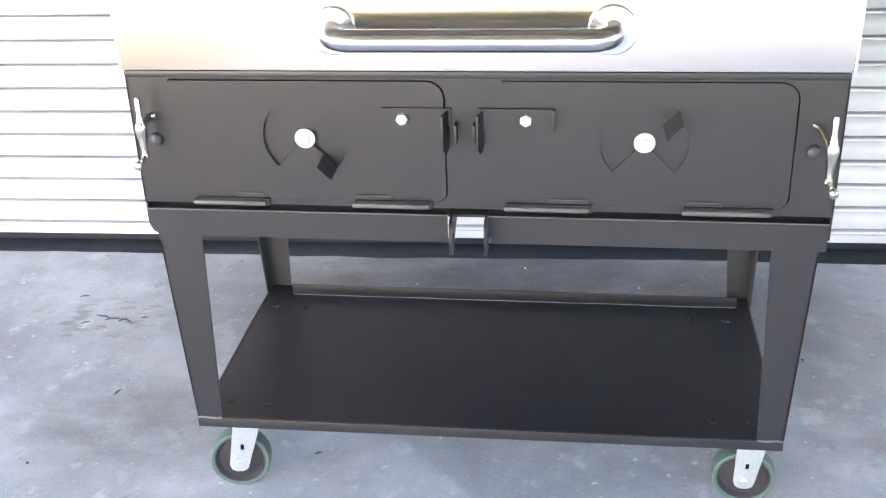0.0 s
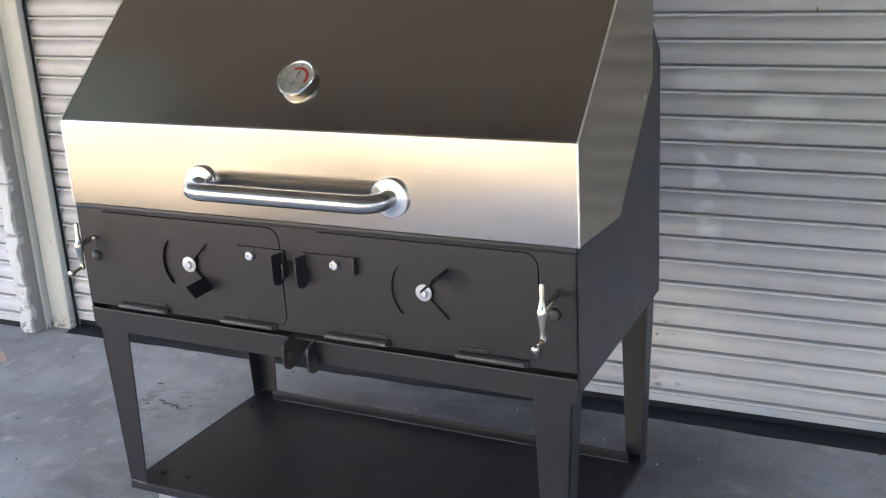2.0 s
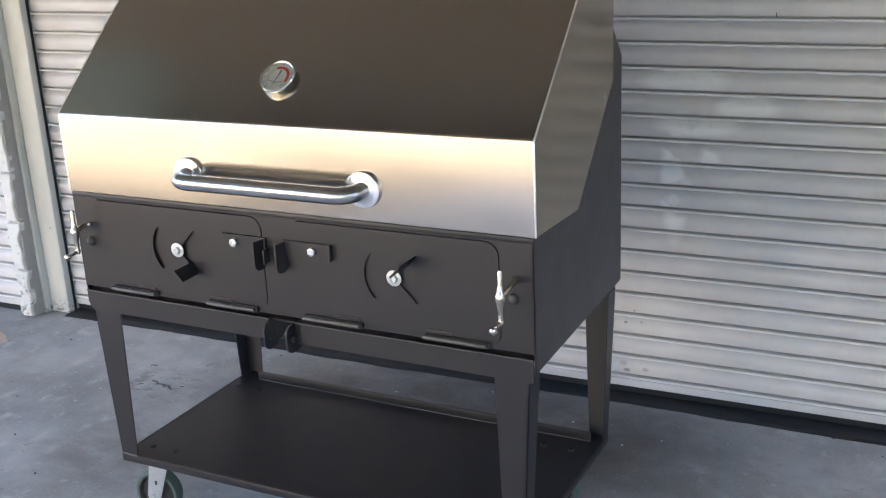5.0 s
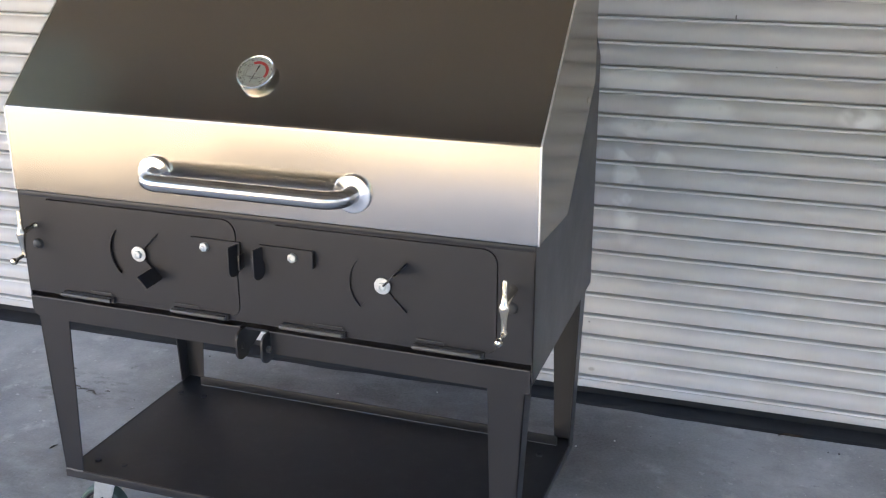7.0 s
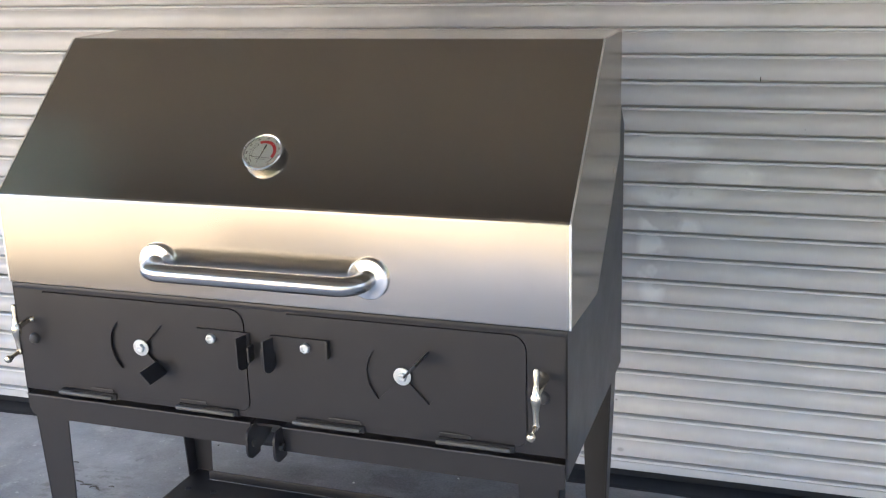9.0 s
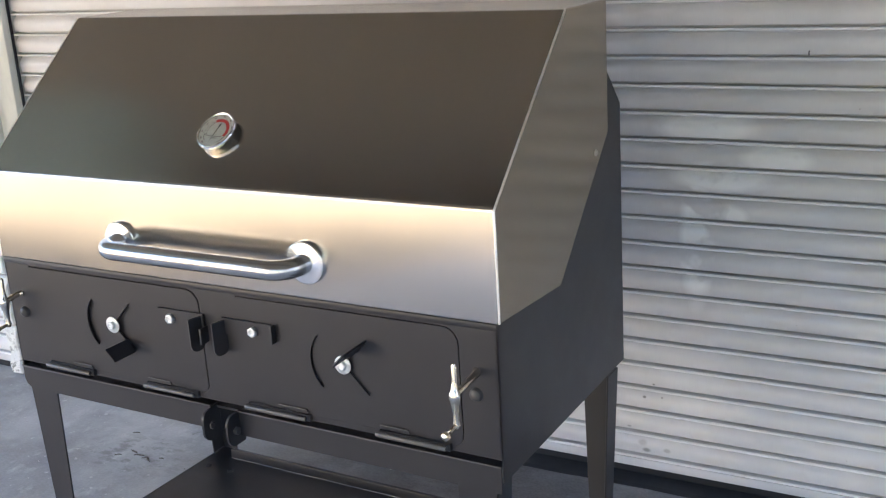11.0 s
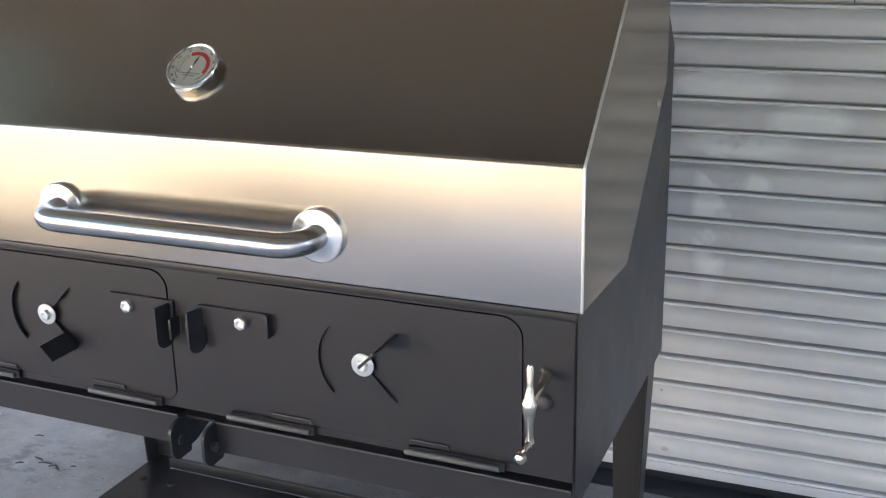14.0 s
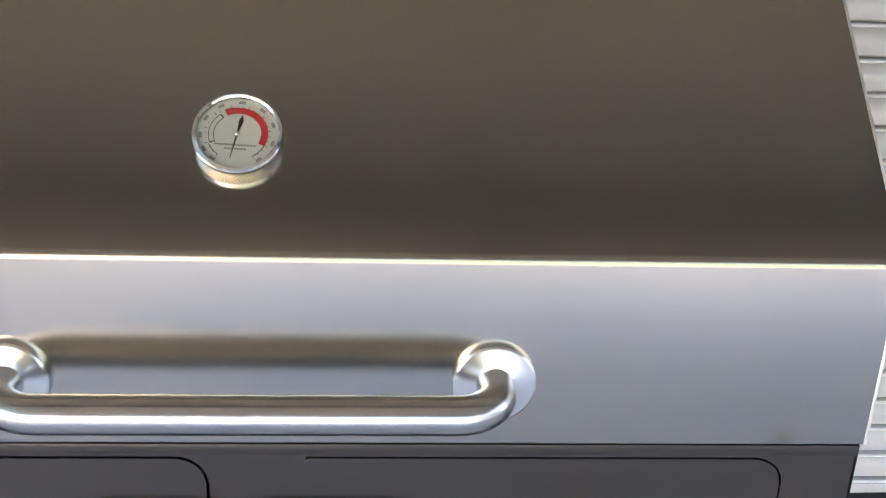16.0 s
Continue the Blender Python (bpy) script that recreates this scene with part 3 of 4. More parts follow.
def side_sheet(outline, x, thick, holes=(), r=0.0):
    """A sheet that stands in the yz plane with its outer face at x."""
    bm = plate(outline, holes, thick, r)
    s = 1 if x > 0 else -1
    bmesh.ops.transform(bm, matrix=TURN_SIDE, verts=bm.verts[:])
    lo = min(v.co.x for v in bm.verts)
    bmesh.ops.translate(bm, vec=((x - thick if s > 0 else x) - lo, 0, 0), verts=bm.verts[:])
    bmesh.ops.recalc_face_normals(bm, faces=bm.faces[:])
    return bm


lid = part("lid", lid_shell(), LID, grill, "brushed stainless steel lid, closed", smooth=50)
for s in (1, -1):
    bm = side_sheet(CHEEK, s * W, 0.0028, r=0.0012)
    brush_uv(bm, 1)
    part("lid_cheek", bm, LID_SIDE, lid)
    # bright bead added for the light caught on the folded edge
    seam = tube([(s * (W - 0.0008), 0.0008, Z_LID), (s * (W - 0.0008), 0.0008, Z_CREASE - 0.003), (s * (W - 0.0008), 0.003, Z_CREASE + 0.001), (s * (W - 0.0008), Y_CREST, Z_TOP - 0.001)], 0.0021, 10)
    part("lid_seam", seam, EDGE_LIGHT, lid, "bright bead for the light caught along the lid's edge")
    rivet = lathe([(0, 0.004), (0.004, 0.0036), (0.0065, 0.0016), (0.007, 0.0)], 16)
    part("pivot_rivet", rivet, DULL, lid, "small steel pivot rivet", m=SHIFT((s * W, 0.452, 1.105)) @ pose(0, 0, 0, 0, 90 * s, 0))

# fire box: sides that run up behind the lid, back, floor
SIDE = [(0.0, Z_RAIL0 + 0.02), (0.0, Z_LID - 0.003), (0.24, 0.93), (0.40, 1.30), (0.49, 1.302), (0.522, 1.27), (Y_BACK, 1.178), (Y_BACK, 0.615)]
for s in (1, -1):
    part("side_panel", side_sheet(SIDE, s * 0.6045, 0.004, r=0.001), BLACK, grill)
bm = bmesh.new()
box(bm, -0.600, 0.600, Y_BACK - 0.004, Y_BACK, 0.618, 1.175, 0.001)
part("back_panel", bm, BLACK, grill)
bm = bmesh.new()
box(bm, -0.600, 0.600, 0.006, Y_BACK - 0.006, 0.640, 0.645)
part("fire_box_floor", bm, BLACK, grill)

# front panel with two door openings
DOORS = ((-0.530, -0.0535), (0.040, 0.5285))
Z_D0, Z_D1 = 0.671, 0.894
holes = [rounded(a, b, Z_D0, Z_D1, (0.004, 0.022, 0.032, 0.004)) for a, b in DOORS]
front = plate([(-0.6045, Z_RAIL1 + 0.013), (0.6045, Z_RAIL1 + 0.013), (0.6045, Z_LID - 0.002), (-0.6045, Z_LID - 0.002)], holes, 0.004)
part("front_panel", front, BLACK, grill)
# ledge under the lid's lower edge
bm = bmesh.new()
box(bm, -0.604, 0.604, -0.0012, 0.006, Z_LID - 0.0135, Z_LID - 0.0015, 0.001)
part("top_ledge", bm, BLACK, grill)
# unseen dark sheet added behind the openings to keep the inside dark
bm = bmesh.new()
box(bm, -0.598, 0.598, 0.028, 0.030, 0.648, 0.9)
part("inner_baffle", bm, DARKBALL, grill)

VENTS = ((-0.299, 0.7875), (0.281, 0.7875))
R_VENT = 0.0745
for k, ((a, b), (vx, vz)) in enumerate(zip(DOORS, VENTS)):
    gap = 0.0031 - 0.0006 * k
    outline = rounded(a, b - gap, Z_D0 + 0.0002, Z_D1 - gap, (0.004, 0.020, 0.030, 0.004))
    cuts = [sector(vx, vz, 0.014, R_VENT, 136, 226), sector(vx, vz, 0.014, R_VENT, -46, 46)]
    door = part("fire_door", plate(outline, cuts, 0.004), BLACK, grill, "black steel fire door, shut")
    vent = plate(rounded(vx - 0.088, vx + 0.088, vz - 0.084, vz + 0.084, (0.03,) * 4), (), 0.003)
    part("vent_plate", vent, BLACK, door, m=SHIFT((0, 0.0078 - 0.0024 * k, 0)))
    tilt = -47 if k == 0 else 45
    tab = bmesh.new()
    box(tab, 0.042, 0.076 + 0.002 * k, -0.076 if k else -0.060, 0.006, -0.002, 0.002, 0.001, 1)
    part("vent_tab", tab, BLACK, door, "bent black finger tab of the vent", m=SHIFT((vx, 0, vz)) @ pose(0, 0, 0, 0, -tilt, 0))
    washer = lathe([(0.0045, 0.0), (0.0170, 0.0), (0.0180, 0.0008), (0.0180, 0.0020), (0.0170, 0.0028), (0.010, 0.0034), (0.0, 0.0034)], 32)
    part("washer", washer, ZINC, door, "bright zinc washer", m=SHIFT((vx, -0.0005, vz)) @ pose(0, 0, 0, 90))
    head = lathe([(0.0096, 0.0), (0.0096, 0.0058), (0.0084, 0.0070), (0.005, 0.0070), (0.0044, 0.0058), (0.0, 0.0058)], 6)
    bmesh.ops.bevel(head, geom=head.edges[:], offset=0.0006, segments=1, affect="EDGES")
    part("hex_bolt", head, ZINC, door, "zinc hex bolt", smooth=25, m=SHIFT((vx + 0.001, -0.0038, vz)) @ pose(0, 0, 0, 90) @ pose(0, 0, 0, 0, 0, 14))

# gravity latches: a flat bar on a bolt, its end bent out into a rounded grip
for k, (x0, x1, bx, bz, grip) in enumerate(((-0.161, -0.043, -0.127, 0.8275, -0.047), (0.004, 0.131, 0.082, 0.8275, 0.012))):
    bar = bmesh.new()
    box(bar, x0, x1, -0.0062, -0.0008, 0.814 - (0.002 if k else 0), 0.846)
    if k:
        box(bar, x1 - 0.0045, x1, -0.014, -0.001, 0.810, 0.8462, 0.0005)
    latch = part("door_latch", bar, BLACK, grill, "black flat-bar door latch")
    flap = plate(rounded(-0.034, 0.0, -0.062, 0.008, (0.015, 0.015, 0.003, 0.003)), (), 0.004, 0.0008)
    part("latch_grip", flap, BLACK, latch, m=SHIFT((grip, -0.002, 0.834)) @ pose(0, 0, 0, 0, 0, 76))
    tongue = bmesh.new()
    box(tongue, -0.0022, 0.0022, -0.024, 0.0, -0.045, -0.012, 0.0012)
    part("latch_tongue", tongue, BLACK, latch, m=SHIFT((grip + (0.012 if k == 0 else -0.016), -0.005, 0.836)))
    head = lathe([(0.0108, 0.0), (0.0108, 0.0072), (0.0096, 0.0086), (0.0055, 0.0086), (0.0048, 0.0070), (0.0, 0.0070)], 6)
    bmesh.ops.bevel(head, geom=head.edges[:], offset=0.0006, segments=1, affect="EDGES")
    part("latch_bolt", head, ZINC, latch, "zinc hex bolt", smooth=25, m=SHIFT((bx, -0.0064, bz)) @ pose(0, 0, 0, 90) @ pose(0, 0, 0, 0, 0, 10 + 17 * k))

# strap hinges along the foot of the doors
for x0, x1, right in ((-0.509, -0.378, True), (-0.222, -0.087, False), (0.045, 0.191, True), (0.349, 0.497, False)):
    bm = bmesh.new()
    box(bm, x0 + 0.004, x1 + 0.006, -0.0085, -0.0002, 0.6600, 0.6735, 0.0006, 1)
    leaf = part("hinge", bm, BLACK, grill, "black strap hinge of a fire door")
    # barrel's highlight is put into its paler colour
    pin = tube([(x0, -0.0125, 0.6665), (x0 + 0.002, -0.0125, 0.6665), (x1 - 0.002, -0.0125, 0.6665), (x1, -0.0125, 0.6665)], [0.0040, 0.0050, 0.0050, 0.0040], 16)
    part("hinge_barrel", pin, HIGHLIGHT, leaf, "hinge barrel, paler for the highlight along it")
    a, b = (x0 + 0.076, x1 - 0.002) if right else (x0 + 0.005, x0 + 0.066)
    bm = bmesh.new()
    box(bm, a, b, -0.0034, -0.0004, 0.6737, 0.6815, 0.0006, 1)
    part("hinge_leaf", bm, BLACK, leaf)
    edge = tube([(a, -0.0034, 0.6815), (b, -0.0034, 0.6815), (b + 0.0005, -0.0034, 0.6745)], 0.0010, 8)
    part("leaf_edge", edge, HIGHLIGHT, leaf)

# front rails under the doors, open in the middle
RAIL_L = [(-0.602, Z_RAIL1), (-0.602, Z_RAIL0 + 0.022), (-0.596, Z_RAIL0 + 0.008), (-0.582, Z_RAIL0), (-0.056, Z_RAIL0), (-0.056, Z_RAIL1)]
RAIL_R = [(0.016, Z_RAIL1), (0.016, Z_RAIL0), (0.600, Z_RAIL0), (0.600, Z_RAIL1)]
for pts in (RAIL_L, RAIL_R):
    bm = plate(pts, (), 0.004)
    x0, x1 = min(p[0] for p in pts), max(p[0] for p in pts)
    box(bm, x0, x1, -0.002, 0.028, Z_RAIL1 - 0.003, Z_RAIL1 + 0.002, 0.0021)
    rail = part("front_rail", bm, BLACK, grill)
    rail.matrix_basis = SHIFT((0, -0.003, 0))
    # thin pale bar added as the highlight along the rail
    part("rail_edge", tube([(x0, -0.0012, Z_RAIL1 + 0.001), (x1, -0.0012, Z_RAIL1 + 0.001)], 0.0016, 10), HIGHLIGHT, rail, "thin bar added as the highlight on the rail's upper edge")
bm = bmesh.new()
box(bm, -0.596, 0.596, Y_BACK - 0.008, Y_BACK - 0.0045, 0.62, 0.65, 0.001)
part("rear_rail", bm, BLACK, grill)
# two rounded lugs beside the gap, each with a bolt
for x in (-0.056, 0.010):
    lug = part("drain_lug", side_sheet(rounded(-0.040, 0.012, 0.578, 0.646, (0.024, 0.004, 0.004, 0.020)), x + 0.005, 0.005, r=0.001), BLACK, grill, "black rounded steel lug")
    gusset = side_sheet([(0.013, 0.586), (0.030, 0.588), (0.165, 0.636), (0.013, 0.636)], x + 0.005, 0.004, r=0.0008)
    part("lug_gusset", gusset, BLACK, lug)
    nut = lathe([(0.0085, 0.0), (0.0085, 0.006), (0.007, 0.0075), (0.0, 0.008)], 6)
    part("lug_bolt", nut, DARKBALL, lug, smooth=25, m=SHIFT((x + 0.005, -0.016, 0.610)) @ pose(0, 0, 0, 0, 90, 0))

# legs: tapered angle iron
def leg_mesh():
    top, foot = Z_RAIL0 + 0.006, Z_TRAY + 0.021
    bm = plate([(0.0, foot), (0.050, foot), (0.062, top), (-0.020, top)], (), 0.004, 0.0008)
    side = side_sheet([(0.0, foot), (0.044, foot), (0.060, top), (0.0, top)], -0.0001, 0.004, r=0.0008)
    for v in side.verts:
        v.co.x += (v.co.z - foot) / (top - foot) * -0.020
    join(bm, side)
    return bm


REAR_SHIFT = 0.015      # the frame stands a little out of square
for sx in (-1, 1):
    for back in (False, True):
        bm = leg_mesh()
        if sx > 0:
            bmesh.ops.scale(bm, vec=(-1, 1, 1), verts=bm.verts[:])
        if back:
            bmesh.ops.scale(bm, vec=(1, -1, 1), verts=bm.verts[:])
        if (sx > 0) != back:
            bmesh.ops.reverse_faces(bm, faces=bm.faces[:])
        if back:
            for v in bm.verts:
                v.co.y += 0.03 * (v.co.z - Z_TRAY - 0.021) / 0.40
                v.co.x += (0.006 - REAR_SHIFT) * (v.co.z - Z_TRAY - 0.021) / 0.40
        part("leg", bm, BLACK, grill, m=SHIFT((sx * 0.570 + REAR_SHIFT * back, 0.562 if back else 0.0, 0)))
        weld = tube([(0, 0, 0), (sx * -0.012, 0.001, 0.0012), (sx * -0.030, -0.0005, 0.0), (sx * -0.048, 0, 0.0008)], 0.0022, 8)
        part("weld_bead", weld, BLACK if back else WELD_EDGE_LIGHT, grill, "bare weld bead" if not back else "", m=SHIFT((sx * 0.569 + REAR_SHIFT * back, 0.562 if back else -0.001, Z_TRAY + 0.021)))

# bottom shelf: a sheet on an angle frame, with an upstand at the back
bm = bmesh.new()
box(bm, -0.567, 0.567, 0.004, 0.565, Z_TRAY + 0.0155, Z_TRAY + 0.0185, 0.0006, 1)
for v in bm.verts:
    v.co.x += REAR_SHIFT * v.co.y / 0.56
shelf = part("bottom_shelf", bm, TRAY, grill, "flat black steel bottom shelf")
bm = bmesh.new()
box(bm, -0.570, 0.570, -0.002, 0.0035, Z_TRAY, Z_TRAY + 0.0215, 0.0012)
part("shelf_edge", bm, BLACK, shelf)
for s in (-1, 1):
    bm = bmesh.new()
    box(bm, s * 0.568 - 0.002, s * 0.568 + 0.002, 0.004, 0.567, Z_TRAY, Z_TRAY + 0.0195, 0.001)
    for v in bm.verts:
        v.co.x += REAR_SHIFT * v.co.y / 0.56
    part("shelf_edge", bm, BLACK, shelf)
bm = bmesh.new()
box(bm, -0.492, 0.552, 0.5185, 0.5235, Z_TRAY + 0.018, Z_TRAY + 0.044, 0.0015)
part("shelf_upstand", bm, TRAY, shelf)
# pale bead added as the light along the upstand's foot
bead = tube([(-0.490 + 1.040 * i / 16, 0.517 + 0.0005 * math.sin(i * 1.7), Z_TRAY + 0.0186) for i in range(17)], 0.0012, 8)
part("shelf_bead", bead, WELD_EDGE_LIGHT, shelf, "pale bead for the light caught along the upstand")
for x in (-0.520, -0.445, 0.445, 0.520):
    for y in (0.062, 0.455):
        head = lathe([(0.0085, 0.0), (0.0085, 0.002), (0.006, 0.0042), (0.0, 0.0046)], 14)
        part("shelf_bolt", head, NEAR_BLACK, shelf, m=SHIFT((x, y, Z_TRAY + 0.018)))

# casters
R_WHEEL = 0.0625


def caster(x, y, swing, trail):
    bm = bmesh.new()
    box(bm, -0.046, 0.046, -0.036, 0.036, 0.1655, 0.1705, 0.0015)
    box(bm, -0.028, 0.028, -0.026, 0.026, 0.148, 0.166, 0.008, 3)
    top = part("caster", bm, ZINC, grill, "zinc fork caster with a green wheel", m=SHIFT((x + trail, y, 0)) @ pose(0, 0, 0, 0, 0, swing))
    for s in (-1, 1):
        fork = [(-0.027, 0.156), (-0.0205, 0.060), (-0.0165, 0.049), (-0.007, 0.0435), (0.007, 0.0435), (0.0165, 0.049), (0.0205, 0.060), (0.029, 0.156)]
        fork = [(fx - trail * min(1.0, (0.156 - fz) / (0.156 - R_WHEEL)), fz) for fx, fz in fork]
        cheek = plate(fork, [[(fx - trail * 0.6, fz) for fx, fz in ((-0.0035, 0.094), (0.0035, 0.094), (0.0042, 0.107), (-0.0028, 0.107))]], 0.003, 0.0006)
        part("fork_plate", cheek, ZINC, top, "bright zinc fork plate", m=SHIFT((0, s * 0.0265 - 0.0015, 0)))
    axle = tube([(-trail, -0.034, R_WHEEL), (-trail, 0.034, R_WHEEL)], 0.0065, 6)
    part("axle_bolt", axle, ZINC, top)
    hub = lathe([(0.0, 0.019), (0.013, 0.019), (0.015, 0.013), (0.045, 0.007), (0.0505, 0.0165), (0.053, 0.0165), (0.053, -0.0165), (0.0505, -0.0165), (0.045, -0.007), (0.015, -0.013), (0.013, -0.019), (0.0, -0.019)], 40)
    part("wheel_hub", hub, HUB, top, "dark cast wheel hub", m=SHIFT((-trail, 0, R_WHEEL)) @ pose(0, 0, 0, 90))
    tread = lathe([(0.0528, 0.0172), (0.058, 0.0185), (0.0610, 0.0165), (0.0622, 0.012), (R_WHEEL, 0.0), (0.0622, -0.012), (0.0610, -0.0165), (0.058, -0.0185), (0.0528, -0.0172)], 48)
    part("tyre", tread, GREEN, top, "green polyurethane tyre", m=SHIFT((-trail, 0, R_WHEEL)) @ pose(0, 0, 0, 90))


for x, y, swing, trail in ((-0.512, 0.058, 8, 0.024), (0.512, 0.058, -3, 0.008), (-0.48, 0.455, 5, 0.02), (0.48, 0.455, -6, 0.012)):
    caster(x, y, swing, trail)

# crank on each side: shaft out of the panel, cross lever, turned knob
def crank(x, s, reach, up, throw):
    boss = lathe([(0.0, 0.0115), (0.006, 0.0105), (0.0102, 0.0075), (0.0124, 0.003), (0.013, 0.0)], 24)
    root = part("grate_crank", boss, DARKBALL, grill, "nickel grate crank on a dark boss", m=SHIFT((x, 0, 0.772 + up)) @ pose(0, 0, 0, 90))
    inv = root.matrix_basis.inverted()
    at = lambda y, z: (x + s * 0.008, reach * y, z + up)
    shaft = tube([(x, 0.002, 0.816 + up), at(-0.010, 0.816), at(-0.060, 0.811), at(-0.088, 0.808)], [0.0068, 0.0068, 0.0062, 0.0052], 14)
    part("crank_shaft", shaft, CRANK, root, m=inv)
    lever = tube([at(-0.086, 0.864), at(-0.086, 0.859), at(-0.087, 0.836), at(-0.088, 0.819), at(-0.089, 0.813), at(-0.089, 0.806), at(-0.089, 0.799), at(-0.089, 0.785), at(-0.088, 0.765), at(-0.088, 0.756), at(-0.087, 0.750)],
                 [0.0030, 0.0052, 0.0046, 0.0070, 0.0100, 0.0108, 0.0094, 0.0066, 0.0052, 0.0072, 0.004], 14)
    part("crank_lever", lever, CRANK, root, m=inv)
    end = lambda y, z: (x + s * 0.008, reach * -0.084 + throw * y, z + up)
    knob = tube([end(0.0, 0.757), end(-0.010, 0.756), end(-0.028, 0.754), end(-0.035, 0.7535), end(-0.042, 0.753), end(-0.048, 0.7525), end(-0.051, 0.752)],
                [0.0046, 0.0042, 0.0042, 0.0066, 0.0088, 0.0072, 0.0026], 14)
    part("crank_knob", knob, CRANK, root, m=inv)


crank(0.558, 1, 1.03, 0.004, 1.0)
crank(-0.564, -1, 0.5, 0.010, 0.9)

# lid handle: a bent tube with round flanges
HC, HX, HZ, HY, HR = -0.007, 0.2285, 0.980, -0.066, 0.0185
pts, bend = [], 0.042
pts.append((-HX, 0.001, HZ))
for i in range(9):
    a = radians(90 * i / 8)
    pts.append((-HX + bend * (1 - math.cos(a)), HY + bend - bend * math.sin(a), HZ))
for i in range(1, 8):
    pts.append((-HX + bend + (2 * HX - 2 * bend) * i / 8, HY, HZ))
for i in range(9):
    a = radians(90 - 90 * i / 8)
    pts.append((HX - bend * (1 - math.cos(a)), HY + bend - bend * math.sin(a), HZ))
pts.append((HX, 0.001, HZ))
bm = tube([(x + HC, y, z) for x, y, z in pts], HR, 32)
brush_uv(bm)
handle = part("lid_handle", bm, TUBE, grill, "bent satin stainless tube handle", smooth=60)
for s in (-1, 1):
    fl = lathe([(0.0, 0.011), (0.0195, 0.011), (0.0205, 0.0105), (0.0385, 0.0095), (0.0405, 0.0080), (0.0410, 0.0055), (0.0410, 0.0)], 48)
    part("handle_flange", fl, FLANGE, handle, "polished round flange", m=SHIFT((HC + s * HX, 0.0, HZ)) @ pose(0, 0, 0, 90))

# thermometer on the slope of the lid
NORMAL = Vector((0, -SLOPE.z, SLOPE.y))
FACE = Matrix.Translation(BASE + NORMAL * 0.004) @ Matrix((Vector((1, 0, 0)), SLOPE, NORMAL)).transposed().to_4x4() @ pose(0, 0, 0, 0, 0, -3)
RG, OFF = 0.0432, 0.004     # radius, and the stem's length off the lid
case = lathe([(0.0, 0.001 - OFF), (0.030, 0.001 - OFF), (0.0335, -0.001), (RG - 0.0035, 0.0035), (RG - 0.0008, 0.0060), (RG, 0.0115), (RG - 0.0012, 0.0140), (RG - 0.0034, 0.0150), (RG - 0.0048, 0.0138), (RG - 0.0054, 0.0092), (0.0, 0.0091)], 64)
gauge = part("lid_thermometer", case, CHROME, grill, "round dial thermometer with a chrome bezel", m=FACE)
part("dial", lathe([(0.0, 0.0096), (RG - 0.0056, 0.0096), (RG - 0.0056, 0.0088)], 64), DIAL, gauge, "pale silver dial")
pane = part("dial_glass", lathe([(0.0, 0.0120), (RG - 0.0053, 0.0120), (RG - 0.0053, 0.0128), (0.0, 0.0128)], 64), GLASS, gauge, "flat clear glass over the dial")
pane.visible_shadow = False


def band(r0, r1, a0, a1, z0, z1, n=24):
    bm = plate(sector(0, 0, r0, r1, a0, a1, n), (), z1 - z0)
    bmesh.ops.transform(bm, matrix=SHIFT((0, 0, z0)) @ pose(0, 0, 0, -90), verts=bm.verts[:])
    zs = [v.co.z for v in bm.verts]
    bmesh.ops.translate(bm, vec=(0, 0, z0 - min(zs)), verts=bm.verts[:])
    if bm.verts:
        flip = sum(v.co.y for v in bm.verts)
        want = sum((r0 + r1) / 2 * math.sin(radians(a0 + (a1 - a0) * i / n)) for i in range(n + 1))
        if flip * want < 0:
            bmesh.ops.scale(bm, vec=(1, -1, 1), verts=bm.verts[:])
    bmesh.ops.recalc_face_normals(bm, faces=bm.faces[:])
    return bm


ZD = 0.0096             # height of the dial's face
part("red_zone", band(0.0222, 0.0288, -24, 120, ZD, ZD + 0.0003), RED, gauge, "red zone of the dial", smooth=0)
part("grey_zone", band(0.0218, 0.0272, 130, 206, ZD, ZD + 0.0002), INK, gauge, smooth=0)
part("grey_zone_inner", band(0.0225, 0.0265, 133, 203, ZD + 0.0001, ZD + 0.0003), DIAL, gauge, smooth=0)
for a0, a1 in ((206, 236), (-56, -24)):
    part("scale_line", band(0.0280, 0.0288, a0, a1, ZD, ZD + 0.0003), INK, gauge, smooth=0)
for i in range(28):
    bm = bmesh.new()
    box(bm, 0.0290, 0.0316 if i % 3 == 0 else 0.0302, -0.00024, 0.00024, ZD, ZD + 0.0003)
    part("tick", bm, INK, gauge, smooth=0, m=pose(0, 0, 0, 0, 0, -56 + i * 10.8))
for a in (-50, -14, 20, 52, 88, 122, 154, 186, 212, 234):
    bm = bmesh.new()
    for k in (-0.0021, 0.0, 0.0021):
        box(bm, k - 0.0008, k + 0.0008, -0.0016, 0.0016, ZD, ZD + 0.0003)
        box(bm, k - 0.0002, k + 0.0003, -0.0008, 0.0008, ZD + 0.0003, ZD + 0.0004)
    r = 0.0345
    part("numeral_bar", bm, GREY_INK, gauge, smooth=0, m=SHIFT((r * math.cos(radians(a)), r * math.sin(radians(a)), 0)) @ pose(0, 0, 0, 0, 0, a - 90))
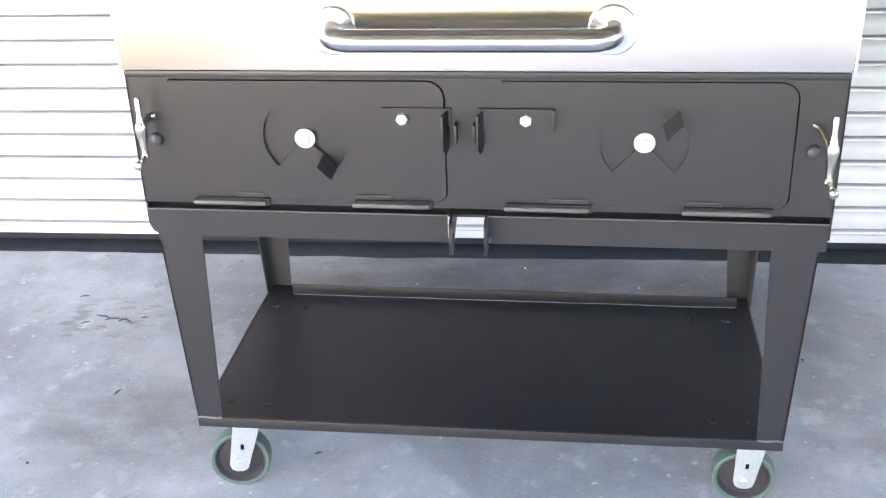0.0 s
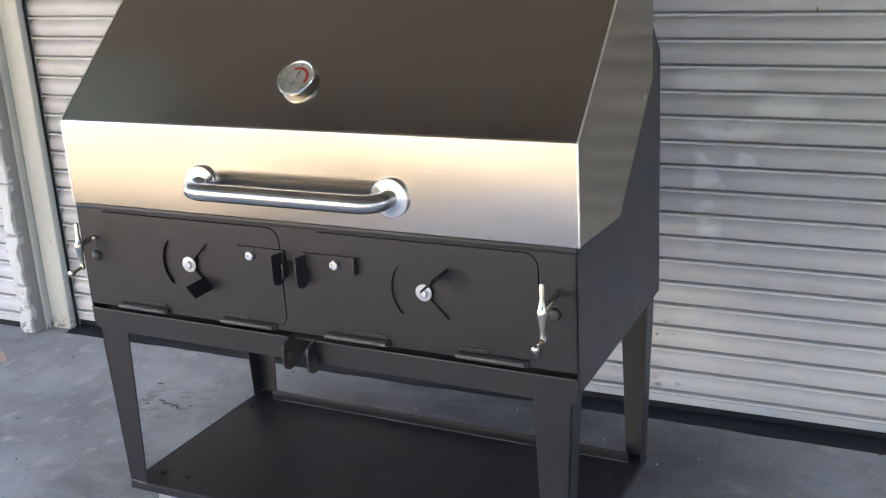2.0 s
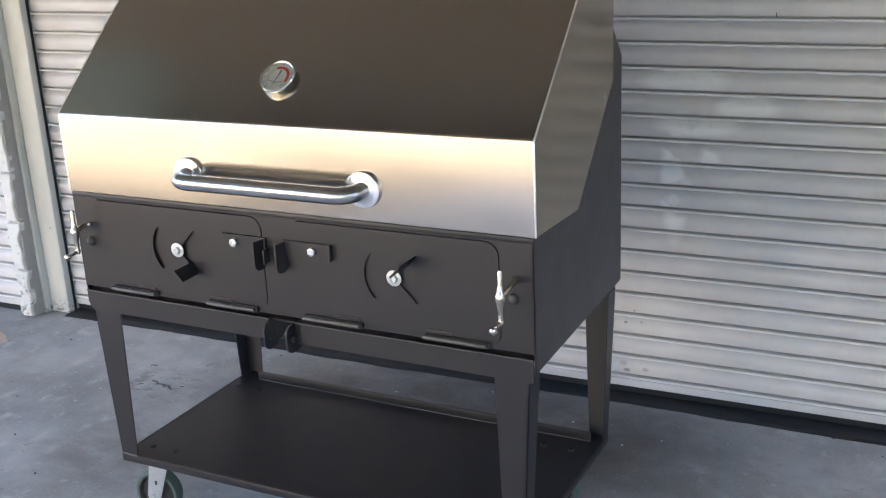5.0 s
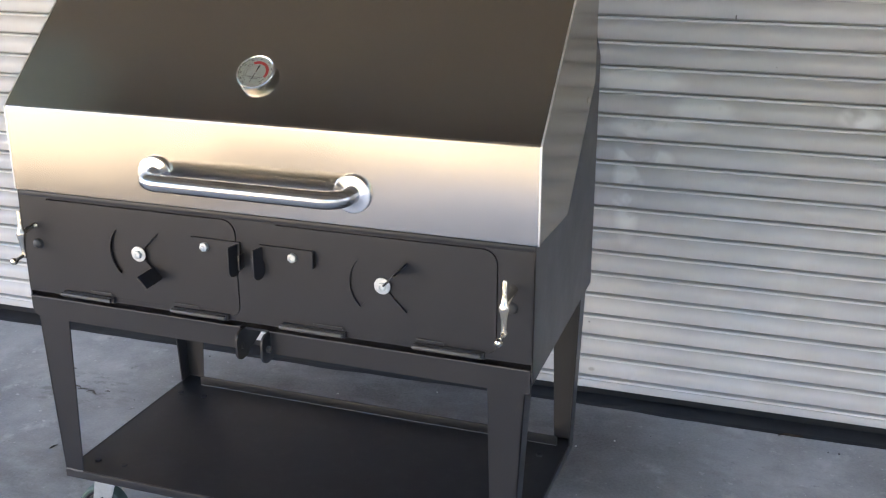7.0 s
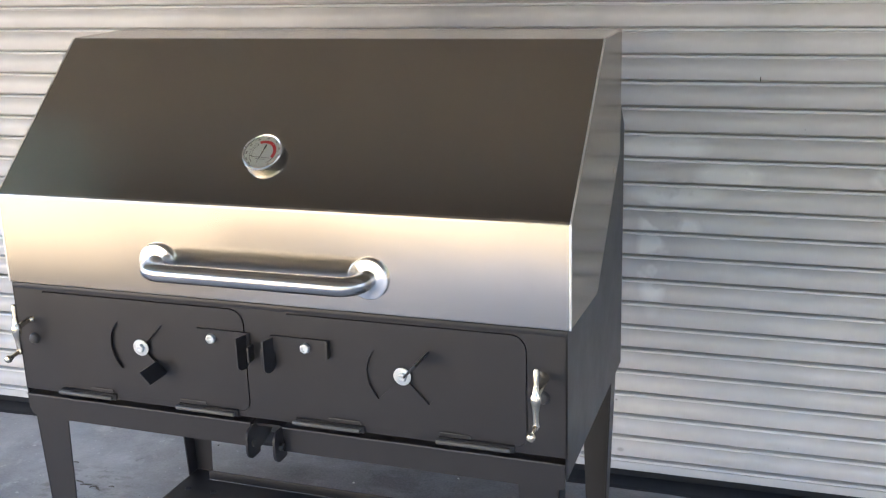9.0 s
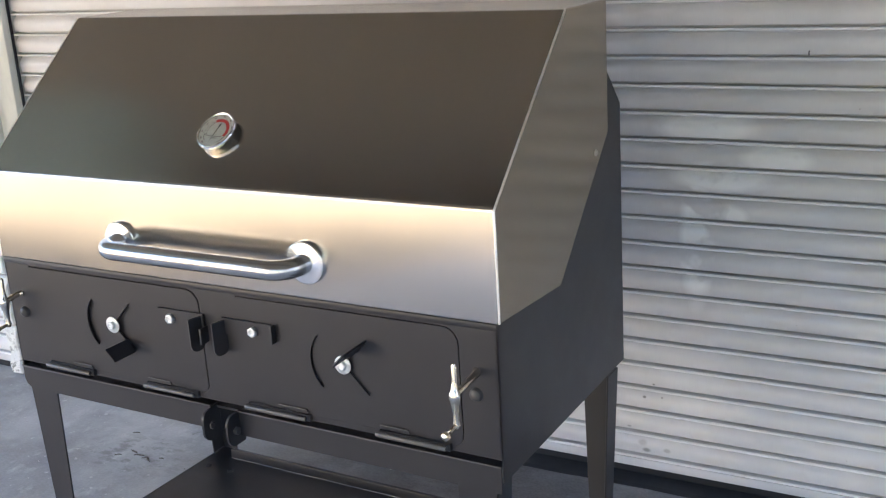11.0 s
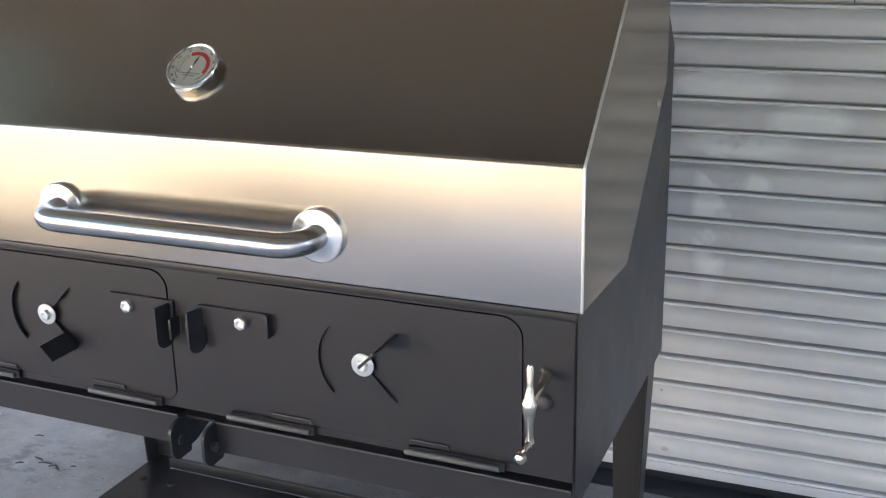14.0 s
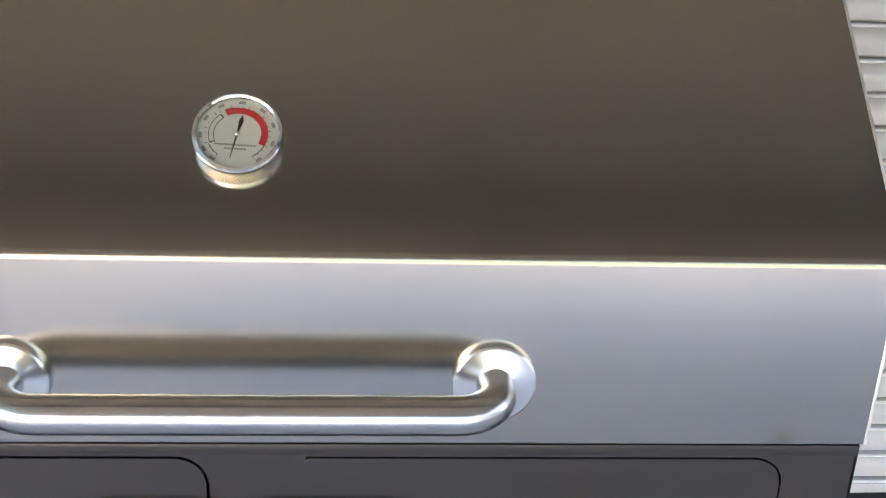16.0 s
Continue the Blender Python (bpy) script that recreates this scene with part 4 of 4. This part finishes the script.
for y, w in ((-0.0122, 0.0200), (-0.0165, 0.0105)):
    bm = bmesh.new()
    for k in range(int(w / 0.0015)):
        box(bm, -w + k * 0.0030, -w + k * 0.0030 + 0.0022, y - 0.0009, y + 0.0009, ZD, ZD + 0.0003)
    part("lettering_bar", bm, GREY_INK, gauge, smooth=0)
bm = bmesh.new()
vs = [bm.verts.new(p) for p in ((-0.0005, 0.0005, 0), (0.0005, 0.0005, 0), (0.0023, 0.014, 0), (0.0, 0.0215, 0), (-0.0023, 0.014, 0))]
bm.faces.new(vs)
vs = [bm.verts.new(p) for p in ((-0.0011, 0.0, 0), (-0.0003, -0.0280, 0), (0.0003, -0.0280, 0), (0.0011, 0.0, 0))]
bm.faces.new(vs)
bmesh.ops.solidify(bm, geom=bm.faces[:], thickness=0.0005)
part("needle", bm, INK, gauge, "black needle", smooth=0, m=SHIFT((0, 0, ZD + 0.0010)) @ pose(0, 0, 0, 0, 0, -9))
part("needle_hub", lathe([(0.0, ZD + 0.0022), (0.0015, ZD + 0.0021), (0.0025, ZD + 0.0014), (0.0026, ZD)], 16), CHROME, gauge)

# the frame is welded a little out of square: its left side stands higher than its right, level again at the lid's fold and the casters
SKEW = 0.009
bpy.context.view_layer.update()
for ob in grill.children_recursive:
    m, back = ob.matrix_world.copy(), ob.matrix_world.inverted()
    for v in ob.data.vertices:
        p = m @ v.co
        share = min(1.0, max(0.0, (Z_CREASE - p.z) / 0.45)) * min(1.0, max(0.0, p.z - 0.02) / 0.148)
        p.z -= SKEW * share * p.x / 0.6
        v.co = back @ p

# ---- small things on the wall and the ground ----

hook = tube([(0, 0.004, 0.012), (0, -0.006, 0.011), (0, -0.009, 0.006), (0, -0.007, -0.002), (0, -0.003, -0.004)], 0.0022, 8)
tagged(part("wall_hook", hook, GRIT, m=SHIFT((0.870, WALL_Y - 0.002, 1.203)) @ Matrix.Diagonal((0.6, 0.6, 0.6, 1))), "small dark bent nail in a shutter slat", "hook")


def curl(length, width, lift, seed):
    """A curled dry leaf or twig."""
    bm = bmesh.new()
    rows = []
    for i in range(9):
        u = i / 8
        w = width * math.sin(math.pi * min(0.97, max(0.06, u)))
        bend = 0.12 * length * noise.noise((u * 2.2, seed, 0))
        rows.append([bm.verts.new((length * (u - 0.5), bend + w * k, 0.002 + lift * (u * (1 - u)) * 2 + abs(k) * width * 0.5)) for k in (-1, 0, 1)])
    for a, b in zip(rows, rows[1:]):
        for k in range(2):
            bm.faces.new((a[k], a[k + 1], b[k + 1], b[k]))
    bmesh.ops.solidify(bm, geom=bm.faces[:], thickness=0.0012)
    return bm


tagged(part("dry_leaf", curl(0.07, 0.008, 0.004, 1.0), LEAF, m=SHIFT((1.134, 1.090, 0)) @ pose(0, 0, 0, 0, 0, 8)), "dark curled dry leaf on the concrete by the shutter", "leaf")
for i, (x, y, a, ln) in enumerate(((-1.075, 0.717, -20, 0.06), (-1.045, 0.705, 15, 0.05), (-0.995, 0.694, -35, 0.045), (-1.015, 0.70, 40, 0.03), (-1.112, 0.683, 30, 0.03), (-0.96, 0.715, 5, 0.025), (-1.17, 0.826, 12, 0.035), (-0.903, 0.362, 70, 0.035), (-0.372, 0.151, 25, 0.02))):
    tagged(part("dry_leaf", curl(ln * 0.75, 0.0042, 0.002, 2.0 + i), SHRED, m=SHIFT((x, y, 0)) @ pose(0, 0, 0, 0, 0, a)), "small dark shred of dry leaf on the concrete", "leaf", group="leaf shreds on the concrete")


def crumbs(name, mat, count, seed, label):
    """Loose grit scattered on the concrete."""
    r = random.Random(seed)
    bm = bmesh.new()
    for _ in range(count):
        x, y = r.uniform(-1.7, 1.6), r.uniform(-0.55, 1.06)
        s = r.uniform(0.0012, 0.0042)
        tmp = bmesh.new()
        bmesh.ops.create_icosphere(tmp, subdivisions=1, radius=s)
        join(bm, tmp, SHIFT((x, y, s * 0.4)) @ pose(0, 0, 0, r.uniform(0, 90), 0, r.uniform(0, 360)) @ Matrix.Diagonal((1, r.uniform(0.5, 1), r.uniform(0.4, 0.8), 1)))
    tagged(part(name, bm, mat, smooth=0), label, "grit", kind="stuff")


crumbs("dark_grit", GRIT, 55, 11, "scattered dark grit on the concrete")
crumbs("pale_grit", PALE, 130, 12, "scattered pale grit on the concrete")
